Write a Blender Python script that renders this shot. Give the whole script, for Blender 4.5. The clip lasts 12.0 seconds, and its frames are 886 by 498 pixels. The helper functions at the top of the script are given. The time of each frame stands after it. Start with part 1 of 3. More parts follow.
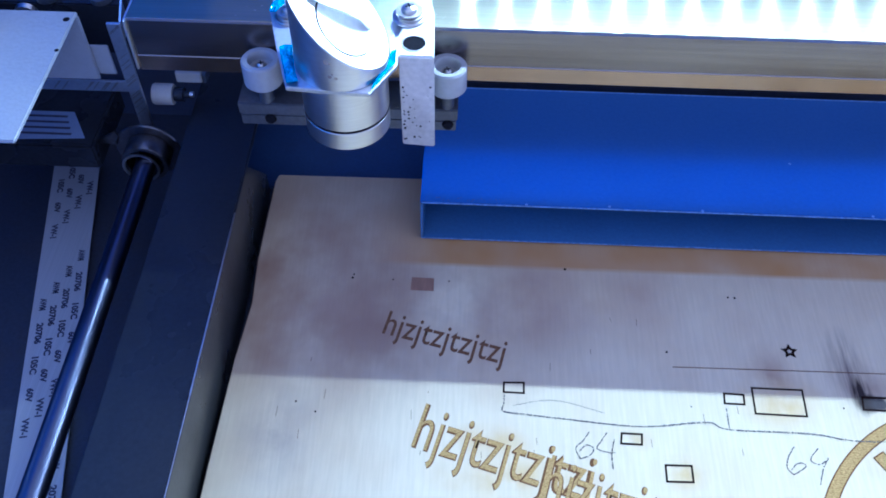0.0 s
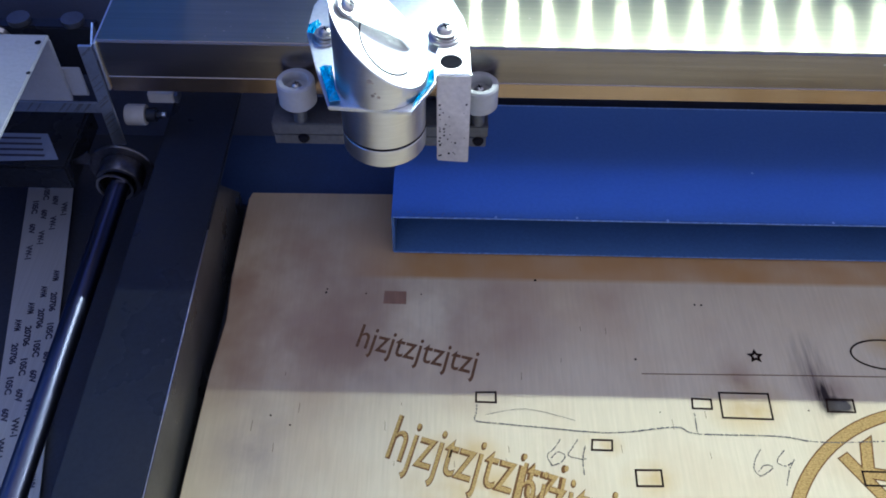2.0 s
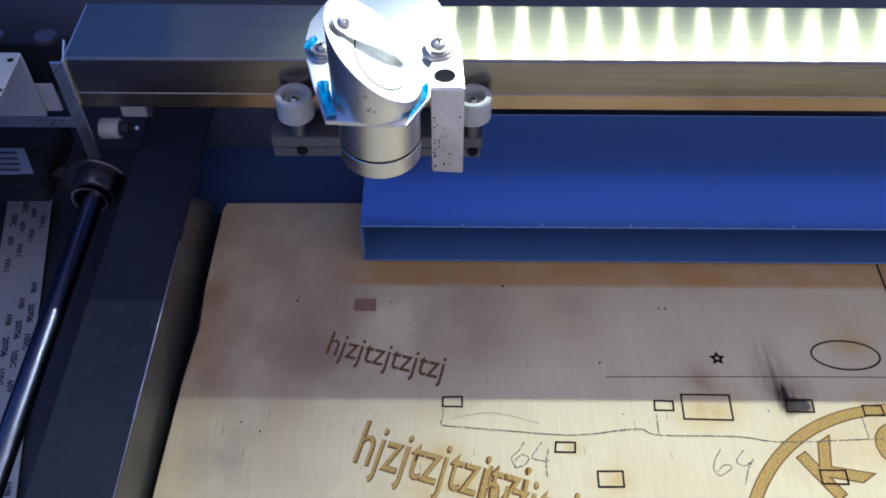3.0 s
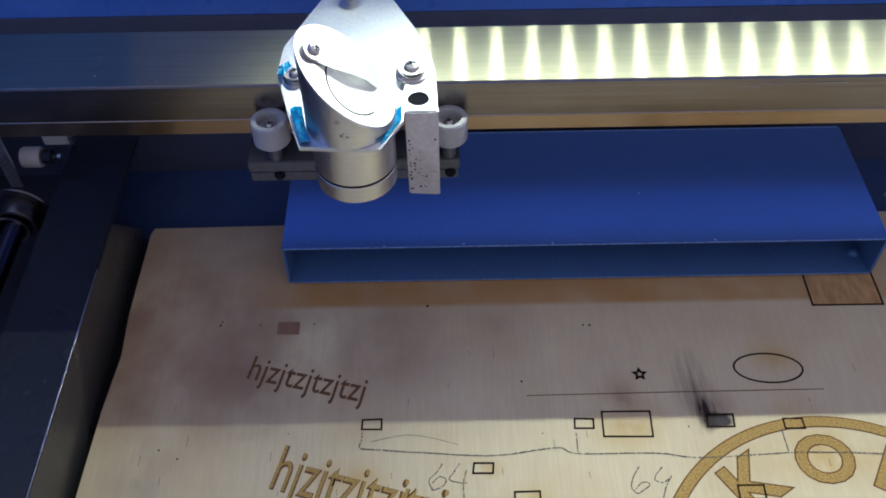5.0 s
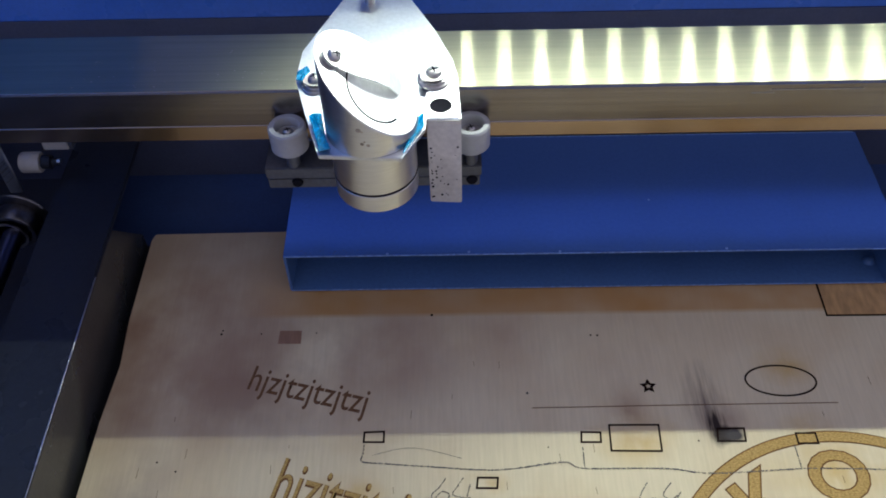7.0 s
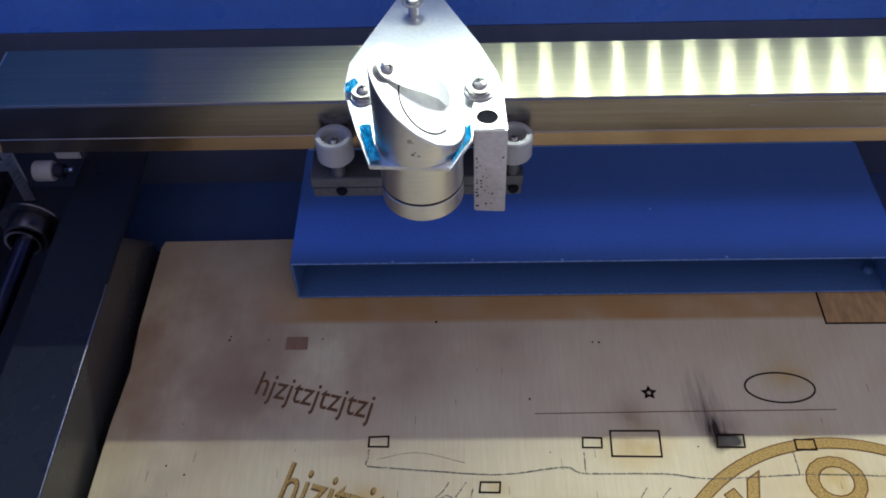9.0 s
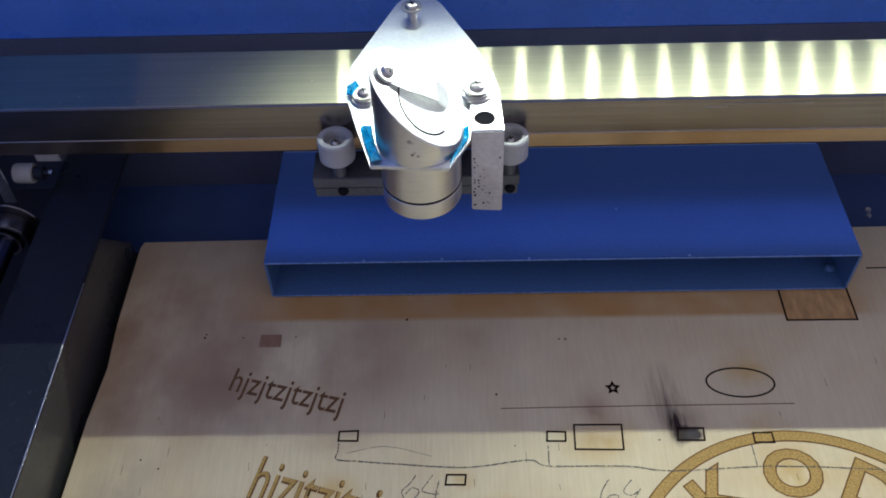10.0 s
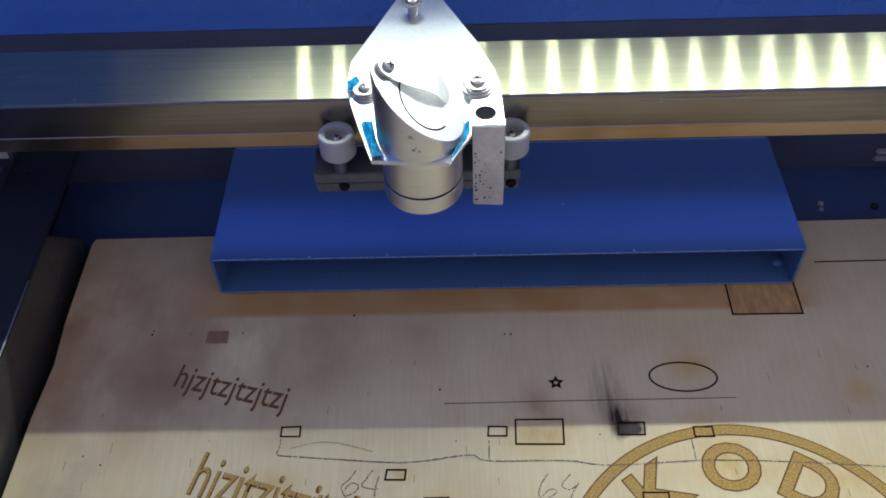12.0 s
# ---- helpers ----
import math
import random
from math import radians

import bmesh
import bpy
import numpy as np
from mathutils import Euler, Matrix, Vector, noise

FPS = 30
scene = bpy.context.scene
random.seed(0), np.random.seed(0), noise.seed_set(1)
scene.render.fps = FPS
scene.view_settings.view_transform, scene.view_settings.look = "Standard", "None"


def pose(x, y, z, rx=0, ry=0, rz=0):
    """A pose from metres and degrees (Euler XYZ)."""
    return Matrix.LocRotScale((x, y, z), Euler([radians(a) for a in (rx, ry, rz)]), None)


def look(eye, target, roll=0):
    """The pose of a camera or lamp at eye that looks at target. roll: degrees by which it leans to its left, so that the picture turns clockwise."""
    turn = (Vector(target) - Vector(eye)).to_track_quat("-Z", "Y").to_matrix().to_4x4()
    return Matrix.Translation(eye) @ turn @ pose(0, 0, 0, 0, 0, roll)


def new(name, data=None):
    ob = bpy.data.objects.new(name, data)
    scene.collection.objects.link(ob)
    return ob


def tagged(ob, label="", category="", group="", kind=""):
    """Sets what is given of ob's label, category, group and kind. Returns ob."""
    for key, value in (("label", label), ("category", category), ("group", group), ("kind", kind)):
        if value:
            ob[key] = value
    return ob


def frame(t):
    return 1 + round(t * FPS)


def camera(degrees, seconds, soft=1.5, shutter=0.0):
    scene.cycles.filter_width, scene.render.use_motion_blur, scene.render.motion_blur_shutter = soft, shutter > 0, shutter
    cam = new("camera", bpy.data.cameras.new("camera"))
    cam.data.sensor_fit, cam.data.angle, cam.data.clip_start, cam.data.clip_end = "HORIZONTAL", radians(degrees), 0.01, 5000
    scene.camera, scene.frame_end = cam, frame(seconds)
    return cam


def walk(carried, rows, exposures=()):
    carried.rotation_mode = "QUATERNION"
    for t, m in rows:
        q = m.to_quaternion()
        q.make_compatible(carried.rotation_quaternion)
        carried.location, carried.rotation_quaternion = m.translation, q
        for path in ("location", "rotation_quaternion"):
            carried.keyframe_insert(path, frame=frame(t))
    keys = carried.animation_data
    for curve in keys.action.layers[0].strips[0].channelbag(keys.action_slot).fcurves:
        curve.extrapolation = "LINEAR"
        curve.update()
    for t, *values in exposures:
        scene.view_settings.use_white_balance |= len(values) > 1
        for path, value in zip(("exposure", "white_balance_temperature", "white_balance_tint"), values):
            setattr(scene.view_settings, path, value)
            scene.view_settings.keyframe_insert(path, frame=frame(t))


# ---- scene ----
# camera -----------------------------------------------------------------
cam = camera(52.43, 12.0, soft=1.8)
PATH = [
    (0, (-0.01402, -0.13546, 0.23028), (-0.02007, 0.05228, -0.00364), 0.71),
    (0.5, (-0.01368, -0.13605, 0.23118), (-0.01956, 0.05232, -0.00223), 0.37),
    (1, (-0.01349, -0.13635, 0.23326), (-0.01842, 0.05253, 0.00023), 0.37),
    (1.5, (-0.01240, -0.13798, 0.23324), (-0.01477, 0.05270, 0.00164), 0.83),
    (2, (-0.01029, -0.13945, 0.23280), (-0.01075, 0.05316, 0.00280), 0.98),
    (2.5, (-0.00659, -0.14175, 0.23518), (-0.00828, 0.05172, 0.00591), 0.56),
    (3, (0.00057, -0.14197, 0.23827), (-0.00036, 0.05143, 0.00893), 0.17),
    (5, (0.02524, -0.13894, 0.23989), (0.02520, 0.05696, 0.01268), -0.98),
    (5.5, (0.02784, -0.13603, 0.23948), (0.02736, 0.05980, 0.01221), -1.07),
    (6, (0.02796, -0.13279, 0.23942), (0.02519, 0.06276, 0.01193), -1.44),
    (6.5, (0.03007, -0.13244, 0.23769), (0.02613, 0.06299, 0.01011), -1.80),
    (7, (0.02745, -0.13232, 0.23760), (0.02361, 0.06285, 0.00979), -1.68),
    (9, (0.02872, -0.13478, 0.24200), (0.02226, 0.06160, 0.01531), -2.12),
    (9.5, (0.03117, -0.13812, 0.24441), (0.02481, 0.05863, 0.01802), -2.10),
    (10, (0.03836, -0.14087, 0.24608), (0.03244, 0.05671, 0.02042), -2.14),
    (10.5, (0.04201, -0.14072, 0.24763), (0.03582, 0.05521, 0.02053), -2.25),
    (11, (0.04356, -0.14124, 0.24754), (0.03636, 0.05607, 0.02167), -2.47),
    (11.5, (0.04983, -0.14186, 0.24650), (0.04249, 0.05556, 0.02073), -2.58),
    (12, (0.05683, -0.14078, 0.24641), (0.05059, 0.05527, 0.01943), -2.46),
]
LIGHTING = [(0, 1.18, 4050, 15), (0.5, 0.86, 4350, 13), (1.0, 0.8, 4650, 13), (1.5, 0.8, 4850, 12), (2.0, 0.8, 5050, 11), (2.5, 0.84, 5200, 11), (3.0, 0.84, 5300, 11), (5.0, 0.36, 5450, 12), (12, 0.34, 5550, 12)]
walk(cam, [(t, look(eye, target, roll)) for t, eye, target, roll in PATH], LIGHTING)

# light: a dim room round the machine; the strip of LEDs is built with the lid
world = bpy.data.worlds.new("room_light")
world.use_nodes = True
scene.world = world
world.node_tree.nodes["Background"].inputs[0].default_value = (0.96, 0.85, 0.94, 1)
world.node_tree.nodes["Background"].inputs[1].default_value = 0.40
LED_POWER = 760.0
CM = 0.01


# materials --------------------------------------------------------------
def material(name, color, rough=0.5, metal=0.0, grain=0.0, scale=(40, 40, 40), bump=0.0, dirt=0.0, dirt_color=(0.05, 0.04, 0.03), coat=0.0, spec=0.5, rough_var=0.0):
    """A principled material in object space (metres), varied by a fine grain and by broad dirt."""
    m = bpy.data.materials.new(name)
    m.use_nodes = True
    nt = m.node_tree
    b = nt.nodes["Principled BSDF"]
    b.inputs["Roughness"].default_value = rough
    b.inputs["Metallic"].default_value = metal
    b.inputs["Coat Weight"].default_value = coat
    b.inputs["Specular IOR Level"].default_value = spec
    co = nt.nodes.new("ShaderNodeTexCoord")
    mp = nt.nodes.new("ShaderNodeMapping")
    mp.inputs["Scale"].default_value = scale
    nt.links.new(co.outputs["Object"], mp.inputs["Vector"])
    fine = nt.nodes.new("ShaderNodeTexNoise")
    fine.inputs["Scale"].default_value = 20
    fine.inputs["Detail"].default_value = 5
    nt.links.new(mp.outputs[0], fine.inputs["Vector"])
    broad = nt.nodes.new("ShaderNodeTexNoise")
    broad.inputs["Scale"].default_value = 45
    broad.inputs["Detail"].default_value = 6
    nt.links.new(co.outputs["Object"], broad.inputs["Vector"])
    ramp = nt.nodes.new("ShaderNodeValToRGB")
    ramp.color_ramp.elements[0].position, ramp.color_ramp.elements[1].position = 0.3, 0.7
    ramp.color_ramp.elements[0].color = tuple(c * (1 - grain) for c in color) + (1,)
    ramp.color_ramp.elements[1].color = tuple(min(1, c * (1 + grain * 0.6)) for c in color) + (1,)
    nt.links.new(fine.outputs["Fac"], ramp.inputs["Fac"])
    out = ramp.outputs["Color"]
    if dirt:
        step = nt.nodes.new("ShaderNodeMapRange")
        step.inputs["From Min"].default_value, step.inputs["From Max"].default_value = 0.44, 0.75
        step.inputs["To Max"].default_value = dirt
        nt.links.new(broad.outputs["Fac"], step.inputs["Value"])
        mix = nt.nodes.new("ShaderNodeMixRGB")
        nt.links.new(step.outputs[0], mix.inputs["Fac"])
        nt.links.new(out, mix.inputs["Color1"])
        mix.inputs["Color2"].default_value = dirt_color + (1,)
        out = mix.outputs["Color"]
    nt.links.new(out, b.inputs["Base Color"])
    if rough_var:
        rr = nt.nodes.new("ShaderNodeMapRange")
        rr.inputs["From Min"].default_value, rr.inputs["From Max"].default_value = 0.3, 0.7
        rr.inputs["To Min"].default_value, rr.inputs["To Max"].default_value = max(0.02, rough - rough_var), min(1, rough + rough_var)
        nt.links.new(broad.outputs["Fac"], rr.inputs["Value"])
        nt.links.new(rr.outputs[0], b.inputs["Roughness"])
    if bump:
        bp = nt.nodes.new("ShaderNodeBump")
        bp.inputs["Strength"].default_value = bump
        bp.inputs["Distance"].default_value = 0.0003
        nt.links.new(fine.outputs["Fac"], bp.inputs["Height"])
        nt.links.new(bp.outputs[0], b.inputs["Normal"])
    return m


def plywood():
    """Birch plywood: fine streaks along y, pale yellow patches, soot and scorch halos with shapes of their own."""
    m = material("birch_plywood", (0.68, 0.58, 0.37), rough=0.55, grain=0.055, scale=(55, 4, 20), bump=0.25, dirt=0.3, dirt_color=(0.5, 0.33, 0.16), spec=0.2)
    nt = m.node_tree
    b = nt.nodes["Principled BSDF"]
    out = b.inputs["Base Color"].links[0].from_socket
    co = nt.nodes.new("ShaderNodeTexCoord")

    def blot(out, x, y, rx, ry, color, strength, streak=False):
        mp = nt.nodes.new("ShaderNodeMapping")
        mp.inputs["Location"].default_value = (-(x + 8) / rx, -(y + 9) / ry, 0)
        mp.inputs["Scale"].default_value = (1 / (rx * CM), 1 / (ry * CM), 0)
        nt.links.new(co.outputs["Object"], mp.inputs["Vector"])
        g = nt.nodes.new("ShaderNodeTexGradient")
        g.gradient_type = "SPHERICAL"
        nt.links.new(mp.outputs[0], g.inputs[0])
        n = nt.nodes.new("ShaderNodeTexNoise")
        n.inputs["Scale"].default_value = 1
        n.inputs["Detail"].default_value = 4
        ms = nt.nodes.new("ShaderNodeMapping")
        ms.inputs["Scale"].default_value = (700, 60, 1) if streak else (38, 30, 1) if rx > 4 else (110, 80, 1)
        nt.links.new(co.outputs["Object"], ms.inputs["Vector"])
        nt.links.new(ms.outputs[0], n.inputs["Vector"])
        r = nt.nodes.new("ShaderNodeMapRange")
        r.inputs["From Min"].default_value, r.inputs["From Max"].default_value = 0.3, 0.62
        nt.links.new(n.outputs["Fac"], r.inputs["Value"])
        mul = nt.nodes.new("ShaderNodeMath")
        mul.operation = "MULTIPLY"
        nt.links.new(g.outputs["Fac"], mul.inputs[0])
        nt.links.new(r.outputs[0], mul.inputs[1])
        mul2 = nt.nodes.new("ShaderNodeMath")
        mul2.operation = "MULTIPLY"
        mul2.use_clamp = True
        mul2.inputs[1].default_value = strength
        nt.links.new(mul.outputs[0], mul2.inputs[0])
        mix = nt.nodes.new("ShaderNodeMixRGB")
        nt.links.new(mul2.outputs[0], mix.inputs["Fac"])
        nt.links.new(out, mix.inputs["Color1"])
        mix.inputs["Color2"].default_value = color + (1,)
        return mix.outputs["Color"]

    SOOT, SCORCH = (0.03, 0.02, 0.016), (0.56, 0.38, 0.12)
    for x, y, rx, ry in ((3.55, -1.65, 0.75, 0.5), (4.8, -2.65, 1.0, 0.65), (8.0, -0.3, 1.5, 1.1), (12.9, 2.2, 1.1, 0.9), (13.0, 0.1, 0.9, 0.5), (18.3, 1.0, 0.9, 0.7), (13.7, -1.4, 2.6, 1.2), (16.9, -2.0, 2.0, 1.6), (0.2, -3.0, 2.6, 0.8), (-0.5, -1.9, 1.6, 0.6)):
        out = blot(out, x, y, rx, ry, SCORCH, 0.9)
    out = blot(out, 7.9, 0.6, 1.0, 1.3, (0.34, 0.23, 0.15), 0.7)
    out = blot(out, -6.4, -1.9, 1.5, 1.8, (0.42, 0.34, 0.24), 0.9)
    # brown smoke tint, with the deeper shade at left and rear painted in
    out = blot(out, -5.5, 6.5, 5.0, 4.5, (0.50, 0.34, 0.20), 0.8)
    out = blot(out, -4.0, 1.9, 7.5, 3.6, (0.26, 0.17, 0.115), 0.9)
    out = blot(out, -7.0, 3.4, 4.5, 5.5, (0.34, 0.21, 0.12), 1.1)
    out = blot(out, -1.0, 3.0, 5.5, 3.0, (0.36, 0.24, 0.16), 0.8)
    out = blot(out, 5.0, 3.6, 9.0, 2.6, (0.42, 0.29, 0.20), 0.6)
    out = blot(out, 4.0, 7.5, 16.0, 4.0, (0.52, 0.36, 0.21), 0.6)
    out = blot(out, -5.6, 2.6, 2.2, 2.6, (0.42, 0.30, 0.20), 0.8)
    out = blot(out, 10.2, 0.85, 0.75, 1.7, (0.12, 0.09, 0.08), 0.85, True)
    out = blot(out, 10.6, 0.3, 0.9, 0.9, (0.25, 0.16, 0.12), 0.8)
    out = blot(out, 10.42, 0.05, 0.36, 0.75, SOOT, 2.2, True)
    out = blot(out, 10.55, -0.2, 0.4, 0.36, SOOT, 4.0)
    out = blot(out, 10.9, -0.22, 0.4, 0.3, (0.05, 0.04, 0.04), 2.6)
    out = painted_warm_strip(nt, out, co)
    nt.links.new(out, b.inputs["Base Color"])
    return m


def painted_warm_strip(nt, out, co):
    """Warm shade along the mouth of the exhaust duct, painted into the wood colour."""
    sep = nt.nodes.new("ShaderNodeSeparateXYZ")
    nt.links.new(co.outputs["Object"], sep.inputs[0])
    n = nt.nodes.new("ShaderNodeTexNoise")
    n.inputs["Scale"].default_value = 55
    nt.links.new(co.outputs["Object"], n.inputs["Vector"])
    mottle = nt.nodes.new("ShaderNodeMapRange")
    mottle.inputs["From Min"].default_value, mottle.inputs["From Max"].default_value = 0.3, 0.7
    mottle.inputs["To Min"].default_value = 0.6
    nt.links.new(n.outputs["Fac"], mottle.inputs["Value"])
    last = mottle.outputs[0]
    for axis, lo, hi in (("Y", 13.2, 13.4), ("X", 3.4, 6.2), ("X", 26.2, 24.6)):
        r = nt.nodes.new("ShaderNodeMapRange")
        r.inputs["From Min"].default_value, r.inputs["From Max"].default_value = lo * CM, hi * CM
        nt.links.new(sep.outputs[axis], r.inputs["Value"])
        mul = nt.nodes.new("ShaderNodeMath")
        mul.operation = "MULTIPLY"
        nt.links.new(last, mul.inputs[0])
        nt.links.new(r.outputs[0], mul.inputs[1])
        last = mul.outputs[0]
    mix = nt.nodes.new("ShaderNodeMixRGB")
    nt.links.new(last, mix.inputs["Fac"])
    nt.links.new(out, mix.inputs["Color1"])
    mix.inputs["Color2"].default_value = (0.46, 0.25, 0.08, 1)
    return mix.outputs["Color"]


def brushed_rail():
    """Extruded aluminium, drawn along x: highlights smear across the grooves."""
    m = material("brushed_aluminium", (0.45, 0.43, 0.285), rough=0.3, metal=1.0, grain=0.1, scale=(1, 60, 60), dirt=0.25, dirt_color=(0.25, 0.24, 0.19))
    nt = m.node_tree
    b = nt.nodes["Principled BSDF"]
    color = b.inputs["Base Color"].links[0].from_socket
    lobes = []
    for rough, drawn, kind in ((0.2, 0.88, "BECKMANN"), (0.42, 0.0, "BECKMANN")):
        g = nt.nodes.new("ShaderNodeBsdfAnisotropic")
        g.distribution = kind
        g.inputs["Roughness"].default_value = rough
        g.inputs["Anisotropy"].default_value = drawn
        nt.links.new(color, g.inputs["Color"])
        lobes.append(g)
    mix = nt.nodes.new("ShaderNodeMixShader")
    mix.inputs[0].default_value = 0.6
    tg = nt.nodes.new("ShaderNodeTangent")
    tg.direction_type = "UV_MAP"
    tg.uv_map = "UVMap"
    for k, g in enumerate(lobes):
        nt.links.new(tg.outputs[0], g.inputs["Tangent"])
        nt.links.new(g.outputs[0], mix.inputs[k + 1])
    nt.links.new(mix.outputs[0], nt.nodes["Material Output"].inputs["Surface"])
    return m


PLY = plywood()
PLY_EDGE = material("plywood_edge", (0.16, 0.10, 0.06), 0.8, grain=0.4, scale=(20, 20, 200), bump=0.4)
CHAR = material("char_line", (0.014, 0.007, 0.005), 0.9, grain=0.3, spec=0.08)
ENGRAVED = material("engraved_brown", (0.46, 0.30, 0.095), 0.85, grain=0.42, scale=(70, 120, 30), bump=0.8, spec=0.15)
ENGRAVED_DARK = material("engraved_dull_brown", (0.16, 0.085, 0.04), 0.85, grain=0.3, scale=(120, 30, 30), bump=0.5, spec=0.12)
BURNED_EDGE = material("burned_edge", (0.17, 0.085, 0.03), 0.85, grain=0.4, scale=(120, 60, 30), spec=0.08)
SCORCHED = material("scorched_wood", (0.52, 0.31, 0.12), 0.7, grain=0.25, scale=(30, 8, 20), bump=0.3)
FADED = material("faded_scorch", (0.30, 0.17, 0.10), 0.7, grain=0.2, scale=(30, 8, 20))
PENCIL = material("pencil_graphite", (0.115, 0.112, 0.11), 0.7, grain=0.5, scale=(300, 300, 20), spec=0.12)
BLUE = material("blue_enamel", (0.075, 0.18, 0.60), 0.3, grain=0.08, dirt=0.18, dirt_color=(0.03, 0.06, 0.2), bump=0.04, rough_var=0.08)
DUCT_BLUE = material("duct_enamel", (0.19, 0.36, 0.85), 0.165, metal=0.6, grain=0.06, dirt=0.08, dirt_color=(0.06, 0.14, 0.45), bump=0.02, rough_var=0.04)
# pale enamel for rubbed edges and chips, and for a painted glint
BLUE_WORN_LIT = material("worn_lit_enamel_edge", (0.22, 0.34, 0.6), 0.5, grain=0.4)
# blue enamel darkened: the shade inside the duct is put into its colour
BLUE_INSIDE_SHADE = material("inside_shade_enamel", (0.085, 0.165, 0.34), 0.4, grain=0.12, dirt=0.4, dirt_color=(0.06, 0.11, 0.22), bump=0.1)
NAVY = material("navy_enamel", (0.05, 0.09, 0.23), 0.45, grain=0.1, dirt=0.4, dirt_color=(0.04, 0.06, 0.14), rough_var=0.1)
STEEL_BLUE = material("grey_blue_steel", (0.10, 0.112, 0.165), 0.5, grain=0.1, dirt=0.3, dirt_color=(0.04, 0.05, 0.08), rough_var=0.1)
BLACK_PAINT = material("black_satin_paint", (0.021, 0.023, 0.03), 0.3, spec=0.25, grain=0.2, dirt=0.3, dirt_color=(0.03, 0.03, 0.032), bump=0.05, rough_var=0.08)
# lighter than the frame: light bounced off the board, put into the colour
LIT_WEB_STEEL = material("bounce_lit_steel_web", (0.10, 0.10, 0.095), 0.3, 0.5, grain=0.15, dirt=0.3, rough_var=0.08)
FLOOR_DARK = material("dark_pan", (0.032, 0.038, 0.06), 0.6, grain=0.2, dirt=0.4)
ALU_RAIL = brushed_rail()
# bronze tint: the lip's warm reflection of the board, put into the colour
RAIL_LIP = material("board_tinted_rail_lip", (0.40, 0.30, 0.22), 0.2, 1.0, grain=0.1, scale=(1, 60, 60), dirt=0.25, dirt_color=(0.3, 0.25, 0.2))
# front of the same rail, in a darker tone than its top
RAIL_FRONT = material("darker_rail_front", (0.25, 0.228, 0.222), 0.26, 1.0, grain=0.15, scale=(1, 60, 60), dirt=0.3, dirt_color=(0.2, 0.17, 0.15))
ALU = material("turned_aluminium", (0.74, 0.74, 0.73), 0.36, 1.0, grain=0.06, scale=(10, 10, 90), dirt=0.2, dirt_color=(0.5, 0.48, 0.44), bump=0.06, rough_var=0.06)
ALU_PLATE = material("aluminium_sheet", (0.74, 0.76, 0.78), 0.4, 1.0, grain=0.08, dirt=0.3, dirt_color=(0.5, 0.52, 0.56), bump=0.1, rough_var=0.1)
GREY_PAINT = material("speckled_grey_paint", (0.60, 0.57, 0.53), 0.45, 0.0, grain=0.12, dirt=0.55, dirt_color=(0.12, 0.10, 0.08), bump=0.15)
DULL_BAR = material("dull_grey_bar", (0.13, 0.14, 0.165), 0.4, 0.5, grain=0.15, dirt=0.4)
BLASTED = material("blasted_aluminium", (0.86, 0.86, 0.85), 0.62, 1.0, grain=0.05, dirt=0.1, dirt_color=(0.7, 0.7, 0.68), bump=0.05)
NYLON = material("white_nylon", (0.40, 0.40, 0.41), 0.45, grain=0.05, dirt=0.25, dirt_color=(0.45, 0.43, 0.4))
WHITE_COAT = material("white_powder_coat", (0.4, 0.41, 0.43), 0.45, grain=0.06, dirt=0.25, dirt_color=(0.3, 0.3, 0.31), bump=0.5)
SCREW = material("zinc_screw", (0.55, 0.53, 0.50), 0.3, 1.0, grain=0.15, dirt=0.4, dirt_color=(0.2, 0.18, 0.16))
STAIN = material("brown_stain", (0.47, 0.42, 0.36), 0.6, 0.6, grain=0.4)
DARK = material("dark_hole", (0.01, 0.01, 0.014), 0.85, grain=0.2, spec=0.1)
FILM = material("blue_film", (0.03, 0.38, 0.70), 0.12, grain=0.5, scale=(60, 60, 60), bump=1.0, spec=0.8)
CHROME = material("polished_steel_shaft", (0.095, 0.10, 0.15), 0.3, 1.0, grain=0.04, scale=(1, 30, 1))
COLLAR = material("dull_dark_steel", (0.17, 0.165, 0.175), 0.36, 1.0, grain=0.2, dirt=0.3, dirt_color=(0.08, 0.07, 0.07))
CABLE = material("ribbon_cable", (0.44, 0.44, 0.44), 0.45, grain=0.12, scale=(200, 1, 1))
INK = material("faded_ink", (0.045, 0.045, 0.08), 0.6, grain=0.4)
PAPER = material("pale_label", (0.26, 0.31, 0.45), 0.5, grain=0.05)
IVORY = material("ivory_plastic", (0.46, 0.43, 0.37), 0.5, grain=0.05)


def glow(name, color, strength):
    m = bpy.data.materials.new(name)
    m.use_nodes = True
    b = m.node_tree.nodes["Principled BSDF"]
    b.inputs["Base Color"].default_value = (0.8, 0.8, 0.7, 1)
    b.inputs["Emission Color"].default_value = color + (1,)
    b.inputs["Emission Strength"].default_value = strength
    return m


LED = glow("led_light", (0.98, 1.0, 0.75), LED_POWER)


# building helpers; lengths in centimetres ---------------------------------
def thing(name, at, label, category, group="", kind=""):
    ob = new(name)
    ob.empty_display_size = 0.01
    ob.location = Vector(at) * CM
    return tagged(ob, label, category, group, kind)


def origin(ob):
    o = Vector((0, 0, 0))
    while ob:
        o += ob.location
        ob = ob.parent
    return o / CM


